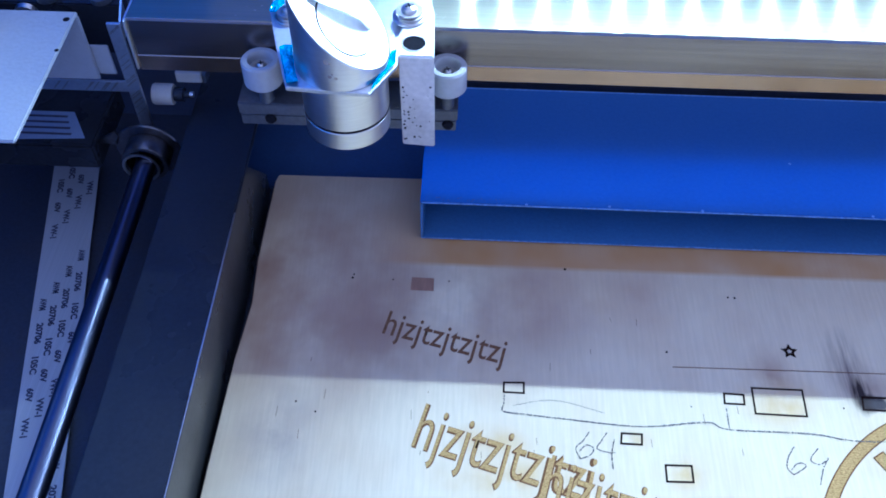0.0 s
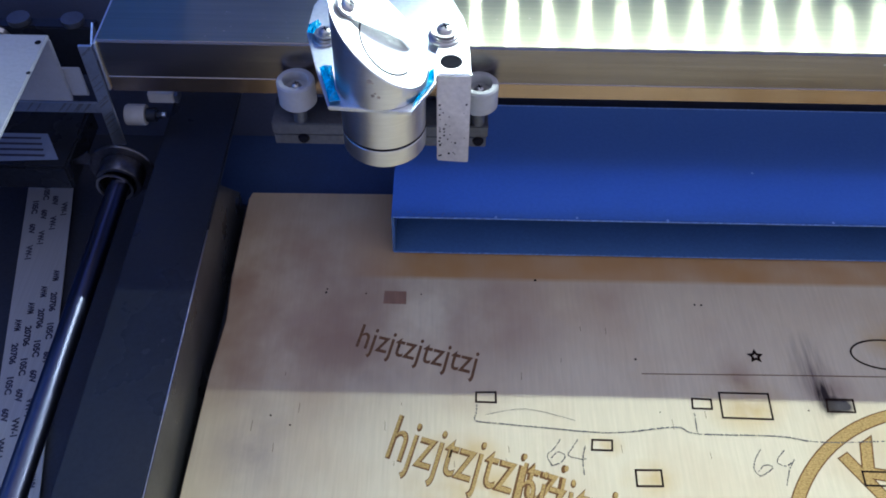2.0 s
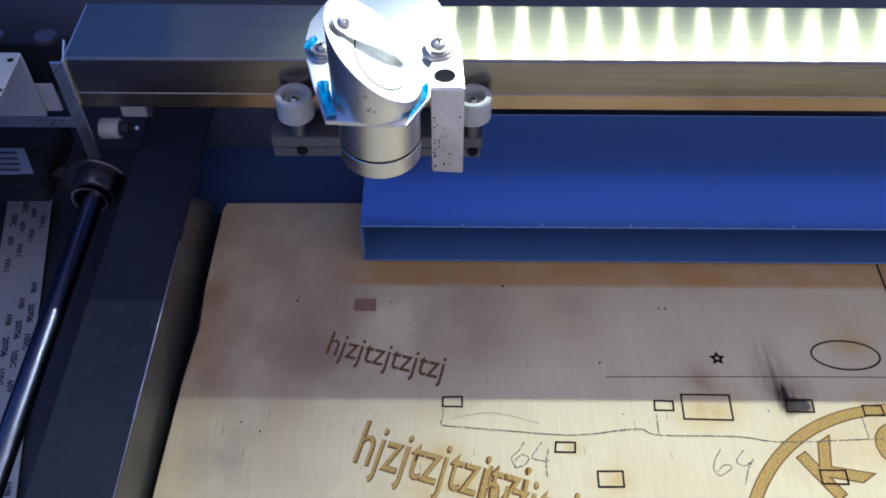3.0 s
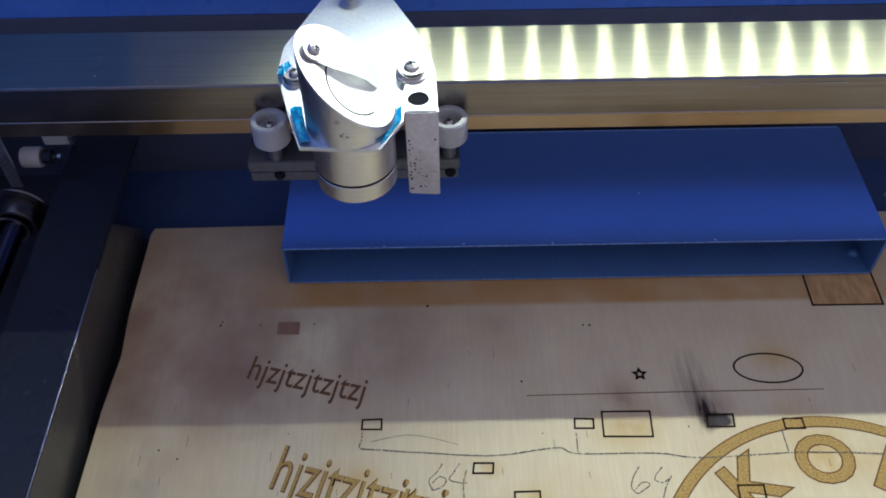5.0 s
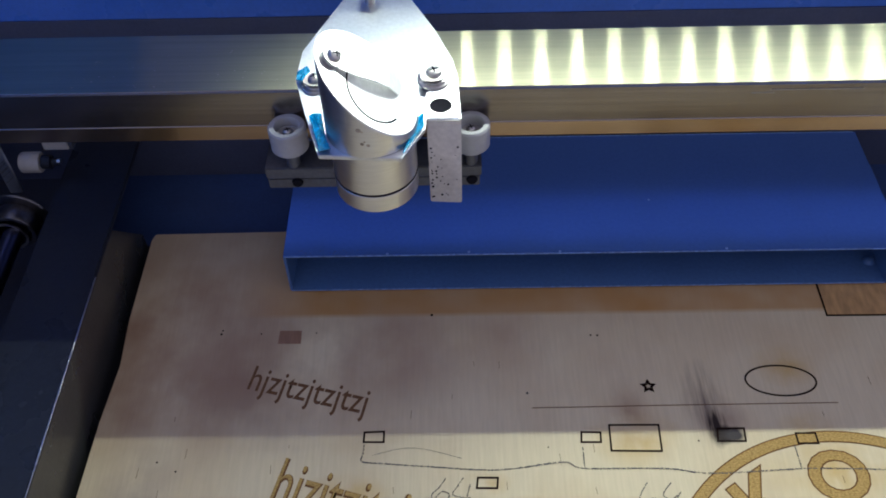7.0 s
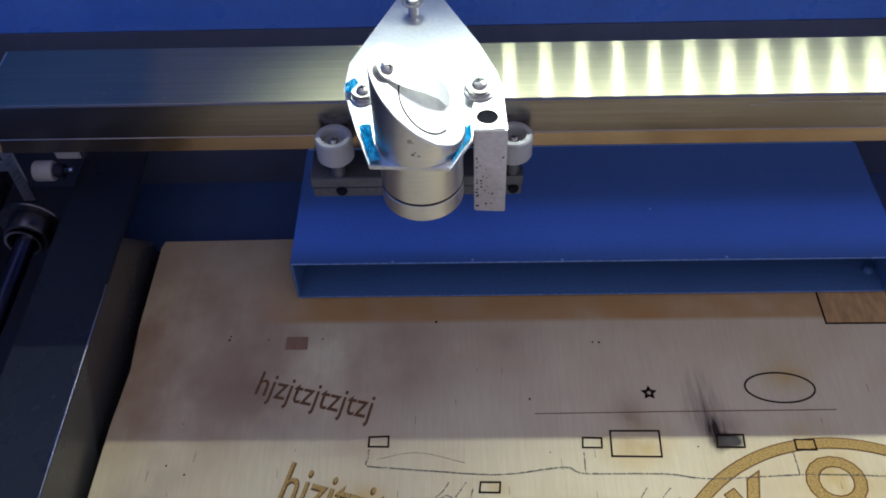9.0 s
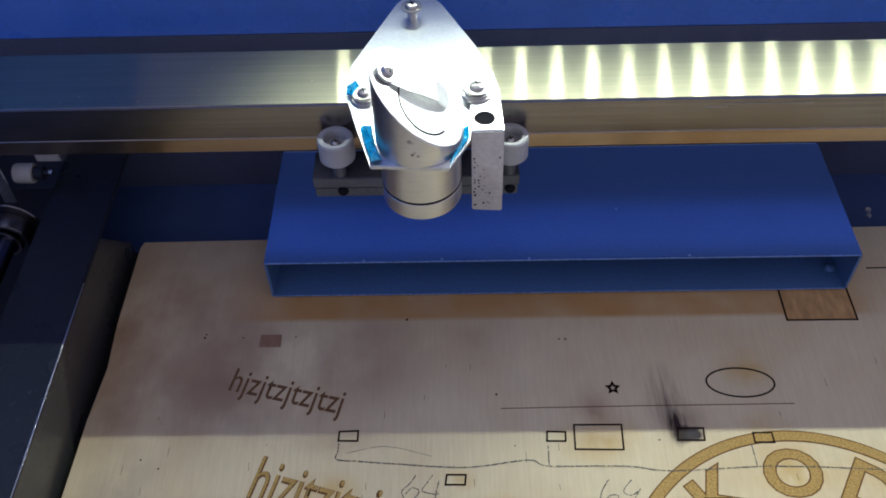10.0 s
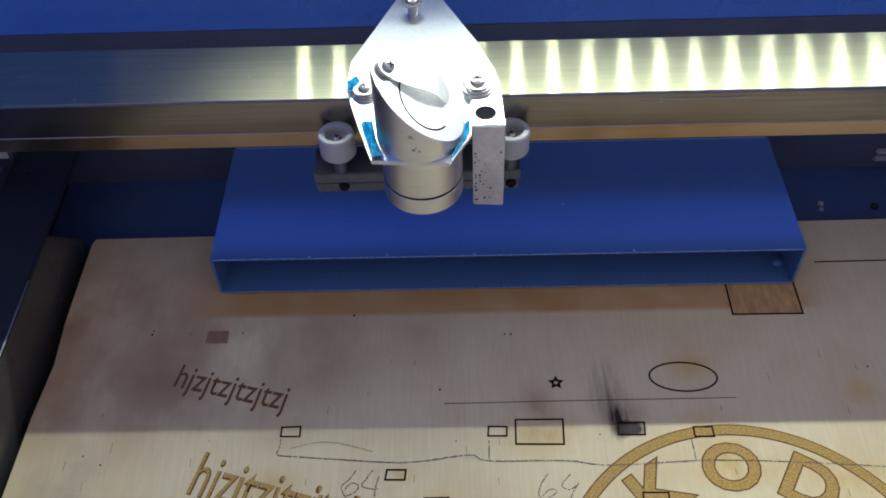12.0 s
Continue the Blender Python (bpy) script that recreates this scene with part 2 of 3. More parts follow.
def part(name, bm, mat, parent=None, label="", smooth=False):
    """One bmesh in centimetres of the place becomes one mesh object under its parent."""
    base = origin(parent)
    for v in bm.verts:
        v.co = (v.co - base) * CM
    bmesh.ops.recalc_face_normals(bm, faces=bm.faces)
    me = bpy.data.meshes.new(name)
    bm.to_mesh(me)
    bm.free()
    me.materials.append(mat)
    if smooth:
        for p in me.polygons:
            p.use_smooth = True
        me.set_sharp_from_angle(angle=radians(35))
    ob = new(name, me)
    ob.parent = parent
    return tagged(ob, label)


def solid(name, bm, mat, at, label, category, group="", kind="", smooth=False):
    """A thing made of one mesh, with its origin at the place given."""
    for v in bm.verts:
        v.co = (v.co - Vector(at)) * CM
    bmesh.ops.recalc_face_normals(bm, faces=bm.faces)
    me = bpy.data.meshes.new(name)
    bm.to_mesh(me)
    bm.free()
    me.materials.append(mat)
    if smooth:
        for p in me.polygons:
            p.use_smooth = True
        me.set_sharp_from_angle(angle=radians(35))
    ob = new(name, me)
    ob.location = Vector(at) * CM
    return tagged(ob, label, category, group, kind)


def bevelled(bm, width, segments=2):
    if width:
        bmesh.ops.bevel(bm, geom=list(bm.edges), offset=width, segments=segments, affect="EDGES", clamp_overlap=True)
    return bm


def box(x0, x1, y0, y1, z0, z1, bevel=0.03, segments=2):
    bm = bmesh.new()
    bmesh.ops.create_cube(bm, size=1)
    for v in bm.verts:
        v.co = Vector(((x0 + x1) / 2 + v.co.x * (x1 - x0), (y0 + y1) / 2 + v.co.y * (y1 - y0), (z0 + z1) / 2 + v.co.z * (z1 - z0)))
    return bevelled(bm, bevel, segments)


def prism(points, lift, bevel=0.0):
    """A closed outline of 3D points, pushed along the vector lift."""
    bm = bmesh.new()
    face = bm.faces.new([bm.verts.new(p) for p in points])
    made = bmesh.ops.extrude_face_region(bm, geom=[face])
    bmesh.ops.translate(bm, vec=Vector(lift), verts=[g for g in made["geom"] if isinstance(g, bmesh.types.BMVert)])
    return bevelled(bm, bevel)


def lathe(profile, m, segments=40):
    """A profile of (radius, height) turned round the z axis of the pose m; closed where the radius is 0."""
    bm = bmesh.new()
    rings = []
    for r, z in profile:
        if r < 1e-6:
            rings.append([bm.verts.new(m @ Vector((0, 0, z)))])
        else:
            rings.append([bm.verts.new(m @ Vector((r * math.cos(2 * math.pi * i / segments), r * math.sin(2 * math.pi * i / segments), z))) for i in range(segments)])
    for a, b in zip(rings, rings[1:]):
        for i in range(segments):
            j = (i + 1) % segments
            if len(a) == 1 and len(b) > 1:
                bm.faces.new((a[0], b[i], b[j]))
            elif len(b) == 1 and len(a) > 1:
                bm.faces.new((a[i], a[j], b[0]))
            elif len(a) > 1:
                bm.faces.new((a[i], a[j], b[j], b[i]))
    return bm


def at(x, y, z, rx=0, ry=0, rz=0):
    return Matrix.Translation((x, y, z)) @ Euler([radians(a) for a in (rx, ry, rz)]).to_matrix().to_4x4()


def ribbon(points, width, z=0.006, thick=0.008, closed=False):
    """A flat line of some width along a polyline on the board."""
    bm = bmesh.new()
    pts = [Vector((x, y, 0)) for x, y in points]
    n = len(pts)
    rows = []
    for i, p in enumerate(pts):
        a = pts[i - 1] if (i or closed) else p
        b = pts[(i + 1) % n] if (i < n - 1 or closed) else p
        d1 = (p - a).normalized() if (p - a).length else (b - p).normalized()
        d2 = (b - p).normalized() if (b - p).length else d1
        n1, n2 = Vector((-d1.y, d1.x, 0)), Vector((-d2.y, d2.x, 0))
        mid = (n1 + n2).normalized()
        off = mid * (width / 2 / max(0.4, mid.dot(n1)))
        rows.append([bm.verts.new(p + s * off + Vector((0, 0, h))) for s, h in ((1, z), (-1, z), (-1, z + thick), (1, z + thick))])
    pairs = list(zip(rows, rows[1:])) + ([(rows[-1], rows[0])] if closed else [])
    for a, b in pairs:
        for k in range(4):
            bm.faces.new((a[k], a[(k + 1) % 4], b[(k + 1) % 4], b[k]))
    if not closed:
        bm.faces.new(rows[0])
        bm.faces.new(rows[-1])
    return bm


def pencilled(points, width, seed, z=0.013):
    """A pencil stroke: many short grains of graphite along a line, in one mesh."""
    rnd = random.Random(seed)
    bm = bmesh.new()
    for (x0, y0), (x1, y1) in zip(points, points[1:]):
        length = math.hypot(x1 - x0, y1 - y0)
        n = max(1, int(length / 0.022))
        for i in range(n):
            if rnd.random() < 0.16:
                continue
            a, b = i / n, (i + rnd.uniform(0.7, 1.05)) / n
            w = width * rnd.uniform(0.5, 1.15) / 2
            nx, ny = -(y1 - y0) / length * w, (x1 - x0) / length * w
            j = rnd.uniform(-0.45, 0.45)
            ends = [(x0 + (x1 - x0) * a + nx * (s + j), y0 + (y1 - y0) * a + ny * (s + j)) for s in (-1, 1)] + [(x0 + (x1 - x0) * b + nx * (s + j), y0 + (y1 - y0) * b + ny * (s + j)) for s in (1, -1)]
            low = [bm.verts.new((x, y, z)) for x, y in ends]
            top = [bm.verts.new((x, y, z + 0.003)) for x, y in ends]
            bm.faces.new(top)
            for k in range(4):
                bm.faces.new((low[k], low[(k + 1) % 4], top[(k + 1) % 4], top[k]))
    return bm


def smooth_line(points, steps=6):
    out = []
    for i in range(len(points) - 1):
        p0, p1, p2, p3 = (Vector(points[max(0, min(len(points) - 1, k))]) for k in (i - 1, i, i + 1, i + 2))
        for s in range(steps):
            t = s / steps
            q = 0.5 * ((2 * p1) + (p2 - p0) * t + (2 * p0 - 5 * p1 + 4 * p2 - p3) * t * t + (3 * p1 - p0 - 3 * p2 + p3) * t ** 3)
            out.append((q.x, q.y))
    return out + [tuple(points[-1])]


def glyphs(text, bold=0.0):
    """A flat mesh of a text in the built-in font, as a bmesh in font units."""
    cu = bpy.data.curves.new("glyphs", "FONT")
    cu.body, cu.offset, cu.resolution_u = text, bold, 4
    ob = new("glyphs", cu)
    me = bpy.data.meshes.new_from_object(ob.evaluated_get(bpy.context.evaluated_depsgraph_get()))
    bm = bmesh.new()
    bm.from_mesh(me)
    bpy.data.objects.remove(ob)
    bpy.data.meshes.remove(me)
    bpy.data.curves.remove(cu)
    return bm


def extent(bm, axis):
    v = [w.co[axis] for w in bm.verts]
    return min(v), max(v)


def written(text, o, right, up, until=None, z=0.007, bold=0.0):
    """Text laid on the board: o the foot of its first letter, right the foot of the end of the letters in until, up the top of the first letter."""
    first, upto, bm = glyphs(text[0], bold), glyphs(until or text, bold), glyphs(text, bold)
    u0, v1, u1 = extent(first, 0)[0], extent(first, 1)[1], extent(upto, 0)[1]
    first.free()
    upto.free()
    o, right, up = Vector(o), Vector(right), Vector(up)
    for v in bm.verts:
        p = o + (right - o) * ((v.co.x - u0) / (u1 - u0)) + (up - o) * (v.co.y / v1)
        v.co = Vector((p.x, p.y, z))
    return bm


# the setting ----------------------------------------------------------------
def setting():
    solid("floor", box(-20, 28, -18, 12, -1.6, -1.1, 0), FLOOR_DARK, (4, 0, -1.6), "dark painted pan of the machine", "floor", kind="structure")
    solid("floor_rear", box(-10.25, 28, 8.35, 12, -1.09, -1.0, 0), NAVY, (10, 10, -1.1), "navy enamelled floor behind the plywood board", "floor", kind="structure")
    solid("wall_rear", box(-20, 28, 12, 12.25, -1.6, 6.2, 0.0), STEEL_BLUE, (4, 12, -1.6), "grey-blue steel rear wall of the machine", "wall", kind="structure")
    # left wall, unseen, raised this high to block room light from that side
    solid("wall_left", box(-20.3, -20, -18, 25, -1.6, 48, 0.05), BLUE, (-20, 0, -1.6), "blue steel side wall", "wall", kind="structure")
    solid("wall_right", box(28, 28.3, -18, 12.25, -1.6, 6.4, 0.05), BLUE, (28, 0, -1.6), "blue steel side wall", "wall", kind="structure")
    solid("wall_front", box(-20, 28, -18.3, -18, -1.6, 4.0, 0.05), BLUE, (4, -18, -1.6), "blue steel front wall", "wall", kind="structure")
    lid = prism([(-20, 12.02, 6.2), (-20, 25.0, 55), (-20, 25.3, 55), (-20, 12.32, 6.2)], (48, 0, 0), 0.05)
    solid("lid", lid, BLUE, (4, 12.3, 6.5), "open blue enamelled steel lid", "lid", kind="structure")


def led_strip():
    """Flat lamps on a strip along the lid, facing forwards and a little up."""
    s = thing("led_strip", (-2, 16.0, 21.2), "strip of small white lamps along the open lid", "light strip")
    tilt = Matrix.Translation((0, 15.75, 21.2)) @ Matrix.Rotation(radians(-25), 4, "X")

    def laid(x0, x1, y0, y1, z0, z1):
        bm = box(x0, x1, y0, y1, z0, z1, 0)
        bm.transform(tilt)
        return bm

    part("backing", laid(-2.5, 28, 0.0, 0.08, -0.75, 0.75), NYLON, s)
    for k in range(18):
        x = -1.5 + 1.65 * k
        part("lamp", laid(x - 0.25, x + 0.25, -0.014, -0.004, -0.5, 0.5), LED, s)


# the board with its marks -------------------------------------------------
def board():
    b = thing("plywood_board", (-8, -9, -0.32), "scorched pale birch plywood board with engraved test marks", "board")
    outline = [(-8.25, -12), (-8.12, -3), (-8.02, 0.5), (-7.86, 2.5), (-7.9, 3.1), (-7.97, 4.2), (-7.95, 7.7), (-7.86, 8.0), (2, 8.1), (25, 8.3), (25, -12)]
    part("sheet", prism([(x, y, -0.3) for x, y in outline], (0, 0, 0.3), 0.012), PLY, b)
    part("cut_edge", prism([(x, y, -0.31) for x, y in [(-8.27, -12), (-8.14, -3), (-8.04, 0.5), (-7.885, 2.5), (-7.925, 3.1), (-7.99, 4.2), (-7.975, 7.7), (-7.8, 7.8), (-7.5, -12)]], (0, 0, 0.27), 0.0), PLY_EDGE, b, "dark laser-cut edge")
    rects = [((0, 0), (0.58, 0.02), (0.58, -0.33), (-0.01, -0.32)), ((6.41, -0.07), (6.97, -0.09), (6.95, -0.41), (6.38, -0.4)), ((7.25, 0.15), (8.71, 0.14), (8.68, -0.72), (7.22, -0.69)), ((10.42, -0.01), (11.2, -0.01), (11.17, -0.43), (10.36, -0.42)), ((12.67, -0.19), (13.24, -0.2), (13.25, -0.53), (12.67, -0.52)), ((3.32, -1.49), (3.89, -1.5), (3.86, -1.82), (3.28, -1.81)), ((4.45, -2.41), (5.17, -2.4), (5.16, -2.88), (4.44, -2.89)), ((10.83, -2.32), (11.57, -2.33), (11.55, -2.75), (10.81, -2.74))]
    for r in rects:
        part("burned_rectangle", ribbon(r, 0.055, closed=True), CHAR, b, "thin black burned outline")
    r4 = ((14.79, 6.6), (17.12, 6.6), (17.11, 4.04), (14.77, 4.05))
    part("scorched_patch", prism([(x, y, 0.003) for x, y in r4], (0, 0, 0.004)), SCORCHED, b, "orange-brown scorched rectangle")
    part("burned_rectangle", ribbon(r4, 0.06, z=0.008, closed=True), CHAR, b)
    part("faded_patch", prism([(-2.94, 3.73, 0.003), (-2.23, 3.72, 0.003), (-2.22, 3.21, 0.003), (-2.96, 3.22, 0.003)], (0, 0, 0.004)), FADED, b, "small reddish-brown scorched rectangle")
    part("burned_line", ribbon([(5.02, 0.76), (9.5, 0.8), (14.2, 0.82)], 0.022), ENGRAVED_DARK, b, "hair-thin burned line")
    part("burned_line", ribbon([(18.07, 6.27), (25, 6.34)], 0.05), CHAR, b)
    part("burned_ellipse", ribbon([(12.68 + 1.07 * math.cos(a), 1.62 + 0.54 * math.sin(a) - 0.03 * math.cos(a)) for a in [2 * math.pi * i / 48 for i in range(48)]], 0.055, closed=True), CHAR, b, "burned oval outline")
    star = [(8.61 + r * math.sin(a), 1.47 + r * math.cos(a)) for r, a in [((0.18, 0.09)[i % 2], math.pi * i / 5) for i in range(10)]]
    part("burned_star", ribbon(star, 0.075, closed=True), CHAR, b, "small burned star outline")
    for x, y, r in ((-4.8, 3.76, 0.03), (-4.83, 3.62, 0.04), (-3.53, 3.61, 0.025), (-1.75, 3.62, 0.025), (1.97, 4.28, 0.045), (7.06, 3.4, 0.032), (7.27, 3.39, 0.036), (4.9, 1.28, 0.036), (18.6, 1.9, 0.03), (5.4, -0.55, 0.02), (-6.0, -0.9, 0.03), (-5.4, -1.2, 0.03), (9.8, -0.4, 0.025)):
        part("burned_dot", lathe([(0, 0.002), (r, 0.002), (r, 0.012), (0, 0.012)], at(x, y, 0), 10), CHAR, b)
    # engraved words
    o2, up2, z2 = Vector((-2.6, -2.15)), Vector((-2.24, -0.79)), Vector((-0.22, -2.86))
    part("engraved_text", written("hjzjtzjtzjtzj", (-3.72, 1.56), (-0.2, 0.66), (-3.53, 2.4), "hjzjtzjtzjtz", bold=0.004), ENGRAVED_DARK, b, "dull brown engraved letters")
    part("burned_edge", written("hjzjtzjtzjtzj", o2 + Vector((0.012, -0.012)), z2 + Vector((0.012, -0.012)), up2 + Vector((0.012, -0.012)), "hjzjtz", bold=0.012, z=0.004), BURNED_EDGE, b, "dark brown burned edge of the letters")
    part("engraved_text", written("hjzjtzjtzjtzj", o2, z2, up2, "hjzjtz", bold=-0.006), ENGRAVED, b, "golden-brown engraved letters")
    d = Vector((0.99, -3.6)) - o2
    part("engraved_text", written("hjzjtzjtzjtzj", o2 + d, z2 + d, up2 + d, "hjzjtz", bold=-0.006, z=0.011), ENGRAVED, b)
    part("burned_edge", written("hjzjtzjtzjtzj", o2 + d, z2 + d, up2 + d, "hjzjtz", bold=0.01, z=0.009), BURNED_EDGE, b)
    # round engraved mark
    c = (13.59, -5.69)
    part("engraved_ring", ribbon([(c[0] + 5.38 * math.cos(a), c[1] + 5.38 * math.sin(a)) for a in [2 * math.pi * i / 120 for i in range(120)]], 0.30, z=0.004, closed=True), ENGRAVED, b, "broad golden-brown engraved ring")
    part("burned_edge", ribbon([(c[0] + 5.38 * math.cos(a), c[1] + 5.38 * math.sin(a)) for a in [2 * math.pi * i / 120 for i in range(120)]], 0.375, z=0.001, thick=0.005, closed=True), BURNED_EDGE, b)
    for ch, ang, size in (("K", 122.9, 1.48), ("O", 90.5, 1.46), ("D", 58.6, 1.48)):
        g = glyphs(ch, 0.024)
        (u0, u1), v1 = extent(g, 0), extent(g, 1)[1]
        m = Matrix.Translation((c[0], c[1], 0)) @ Matrix.Rotation(radians(ang - 90), 4, "Z") @ Matrix.Translation((0, 3.46, 0))
        for v in g.verts:
            v.co = m @ Vector(((v.co.x - (u0 + u1) / 2) * size / v1 * 1.05, v.co.y * size / v1, 0.009))
        part("engraved_letter", g, ENGRAVED, b)
        g = glyphs(ch, 0.044)
        for v in g.verts:
            v.co = m @ Vector(((v.co.x - (u0 + u1) / 2) * size / v1 * 1.05, v.co.y * size / v1, 0.006))
        part("burned_edge", g, BURNED_EDGE, b)
    # pencil
    part("pencil_line", pencilled(smooth_line([(0.02, -0.39), (0.0, -0.7), (-0.02, -0.95), (0.6, -1.02), (1.86, -1.13), (3.91, -1.26), (5.78, -1.04), (6.37, -1.24), (8.66, -1.27), (10.07, -1.44), (12.86, -1.32), (15.34, -1.41), (18.07, -1.6)], 8), 0.042, 1), PENCIL, b, "grey pencil dimension line")
    part("pencil_line", pencilled([(6.4, -0.56), (6.39, -1.24)], 0.035, 2), PENCIL, b)
    part("pencil_line", pencilled([(12.54, -0.58), (12.56, -1.3)], 0.035, 3), PENCIL, b)
    part("pencil_line", pencilled(smooth_line([(0.27, -0.75), (1.46, -0.53), (2.87, -0.88)]), 0.014, 4), PENCIL, b)
    strokes = (
        ("pencilled 6", [(2.4, -1.5), (2.2, -1.8), (2.0, -2.0), (2.1, -2.3), (2.2, -2.3), (2.4, -2.2), (2.5, -2.0), (2.3, -1.9), (2.1, -2.1)]),
        ("pencilled 4", [(2.9, -1.5), (2.7, -1.8), (2.6, -2.0), (2.9, -2.1), (3.1, -2.1)]),
        ("", [(3.1, -1.7), (3.0, -2.1), (3.0, -2.6)]),
        ("pencilled 6", [(8.1, -1.7), (7.9, -2.0), (7.8, -2.3), (7.9, -2.5), (8.0, -2.5), (8.3, -2.3), (8.3, -2.2), (8.1, -2.2), (7.9, -2.4)]),
        ("pencilled 4", [(8.8, -1.7), (8.6, -1.9), (8.5, -2.1), (8.7, -2.2), (8.9, -2.1)]),
        ("", [(9.0, -2.0), (8.8, -2.3), (8.6, -2.8)]),
    )
    for k, (label, points) in enumerate(strokes):
        part("pencil_digit", pencilled(smooth_line(points), 0.035, 10 + k, 0.013 + 0.004 * (k % 3 == 2)), PENCIL, b, label)
    # short grain cracks
    rnd = random.Random(4)
    for k in range(26):
        x, y, l = rnd.uniform(-7, 20), rnd.uniform(-3, 2.5), rnd.uniform(0.08, 0.35)
        part("grain_crack", ribbon([(x, y), (x + rnd.uniform(-0.02, 0.02), y + l)], 0.012, z=0.002, thick=0.003), ENGRAVED_DARK, b)


# the blue duct -----------------------------------------------------------
def duct():
    d = thing("exhaust_duct", (7.2, 8.1, 0), "flat blue enamelled exhaust duct, open at the front", "duct")
    X0, X1, Y0, Y1, Z0, Z1, s = -2.75, 17.07, 5.29, 10.75, 0.04, 1.88, 0.08
    part("top_plate", box(X0, X1, Y0, Y1, Z1 - s, Z1, 0.03), DUCT_BLUE, d)
    part("bottom_plate", box(X0 + 0.02, X1 - 0.02, Y0 + 0.02, Y1, Z0, Z0 + s, 0.02), BLUE_INSIDE_SHADE, d, "blue floor of the duct, painted in a darker shade tone")
    part("side_wall", box(X0, X0 + s, Y0 + 0.01, Y1, Z0 + s + 0.003, Z1 - s - 0.003, 0.0), BLUE_INSIDE_SHADE, d)
    part("side_wall", box(X1 - s, X1, Y0 + 0.01, Y1, Z0 + s + 0.003, Z1 - s - 0.003, 0.0), BLUE_INSIDE_SHADE, d)
    part("back_wall", box(X0 + s, X1 - s, Y1 - s, Y1, Z0 + s + 0.003, Z1 - s - 0.003, 0.0), BLUE_INSIDE_SHADE, d)
    part("worn_lit_edge", box(X0 + 0.05, X1 - 0.05, Y0 - 0.012, Y0 + 0.012, Z1 - 0.045, Z1 - 0.012, 0.0), BLUE_WORN_LIT, d, "paint rubbed pale along the edge")
    part("worn_lit_edge", box(X0 + 0.05, X1 - 0.05, Y0 + 0.004, Y0 + 0.024, Z0 + 0.05, Z0 + 0.08, 0.0), BLUE_WORN_LIT, d)
    # rear edge: the lamp glint on the fold, painted as a pale strip
    part("worn_lit_edge", box(X0 + 0.05, X1 - 0.1, Y1 - 0.05, Y1 + 0.01, Z1 - 0.02, Z1 + 0.008, 0.0), BLUE_WORN_LIT, d)
    part("rivet", lathe([(0, 0.16), (0.1, 0.15), (0.16, 0.1), (0.19, 0.0), (0, 0)], at(16.72, 6.2, Z0 + s), 16), BLUE_INSIDE_SHADE, d, "rivet head in the dark tone of the duct floor", True)
    rnd = random.Random(2)
    for k in range(34):
        x, y = X0 + 0.1 + 2.4 * rnd.random(), Y0 + 0.07 + 0.16 * rnd.random()
        part("scratch", ribbon([(x, y), (x + rnd.uniform(-0.05, 0.09), y + rnd.uniform(-0.02, 0.05))], rnd.uniform(0.015, 0.04), z=Z1 + 0.001, thick=0.002), NAVY, d)
    for x, y in ((3.2, 5.38), (9.25, 7.55), (0.6, 5.34), (11.4, 5.37), (6.1, 5.34)):
        part("paint_chip", lathe([(0, Z1 + 0.001), (0.05, Z1 + 0.001), (0.04, Z1 + 0.004), (0, Z1 + 0.004)], at(x, y, 0), 7), BLUE_WORN_LIT, d)


# gantry ------------------------------------------------------------------
def gantry():
    g = thing("gantry_rail", (6, 7.3, 6.3), "brushed aluminium gantry rail across the machine", "rail")
    x0, x1 = -10.6, 27.0
    bulge = [(5.93 - 0.02 * math.sin(math.pi * k / 8), 6.88 + 1.14 * k / 8) for k in range(9)]
    # the rear lip out to y 10 is added unseen to block lamp light
    profile = [(5.945, 8.085), (5.97, 8.1), (8.48, 8.1), (8.55, 8.05), (8.55, 7.6), (10.0, 6.95), (10.0, 6.85), (8.55, 6.32), (5.96, 6.32), (5.92, 6.35), (5.91, 6.85)] + bulge
    bm = prism([(x0, y, z) for y, z in profile], (x1 - x0, 0, 0))
    uv = bm.loops.layers.uv.new("UVMap")
    for f in bm.faces:
        for l in f.loops:
            l[uv].uv = (l.vert.co.x, l.vert.co.y + l.vert.co.z)
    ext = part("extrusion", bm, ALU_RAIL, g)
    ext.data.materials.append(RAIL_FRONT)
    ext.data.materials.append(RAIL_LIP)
    # faces turned forwards take the darker tone, the lowest the lip tint
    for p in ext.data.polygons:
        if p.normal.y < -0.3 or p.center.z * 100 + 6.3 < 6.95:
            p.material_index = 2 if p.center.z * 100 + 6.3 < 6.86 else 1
    for sx, l, z in ((10.9, 0.6, 7.76), (11.4, 2.5, 7.86)):
        part("scratch", box(sx, sx + l, 5.902, 5.914, z, z + 0.012, 0), IVORY, g, "bright scratch in the rail front")
    rnd = random.Random(21)
    for k in range(60):
        x, y, w = rnd.uniform(-8, 3), 6.15 + 1.6 * rnd.random() ** 1.6, rnd.uniform(0.006, 0.016)
        part("dust_speck", box(x, x + w * rnd.uniform(1, 4), y, y + w, 8.1, 8.106, 0), STAIN, g)
    part("end_cap", box(x0 - 0.08, x0 - 0.004, 5.82, 8.5, 6.42, 8.08, 0.02), ALU_PLATE, g)


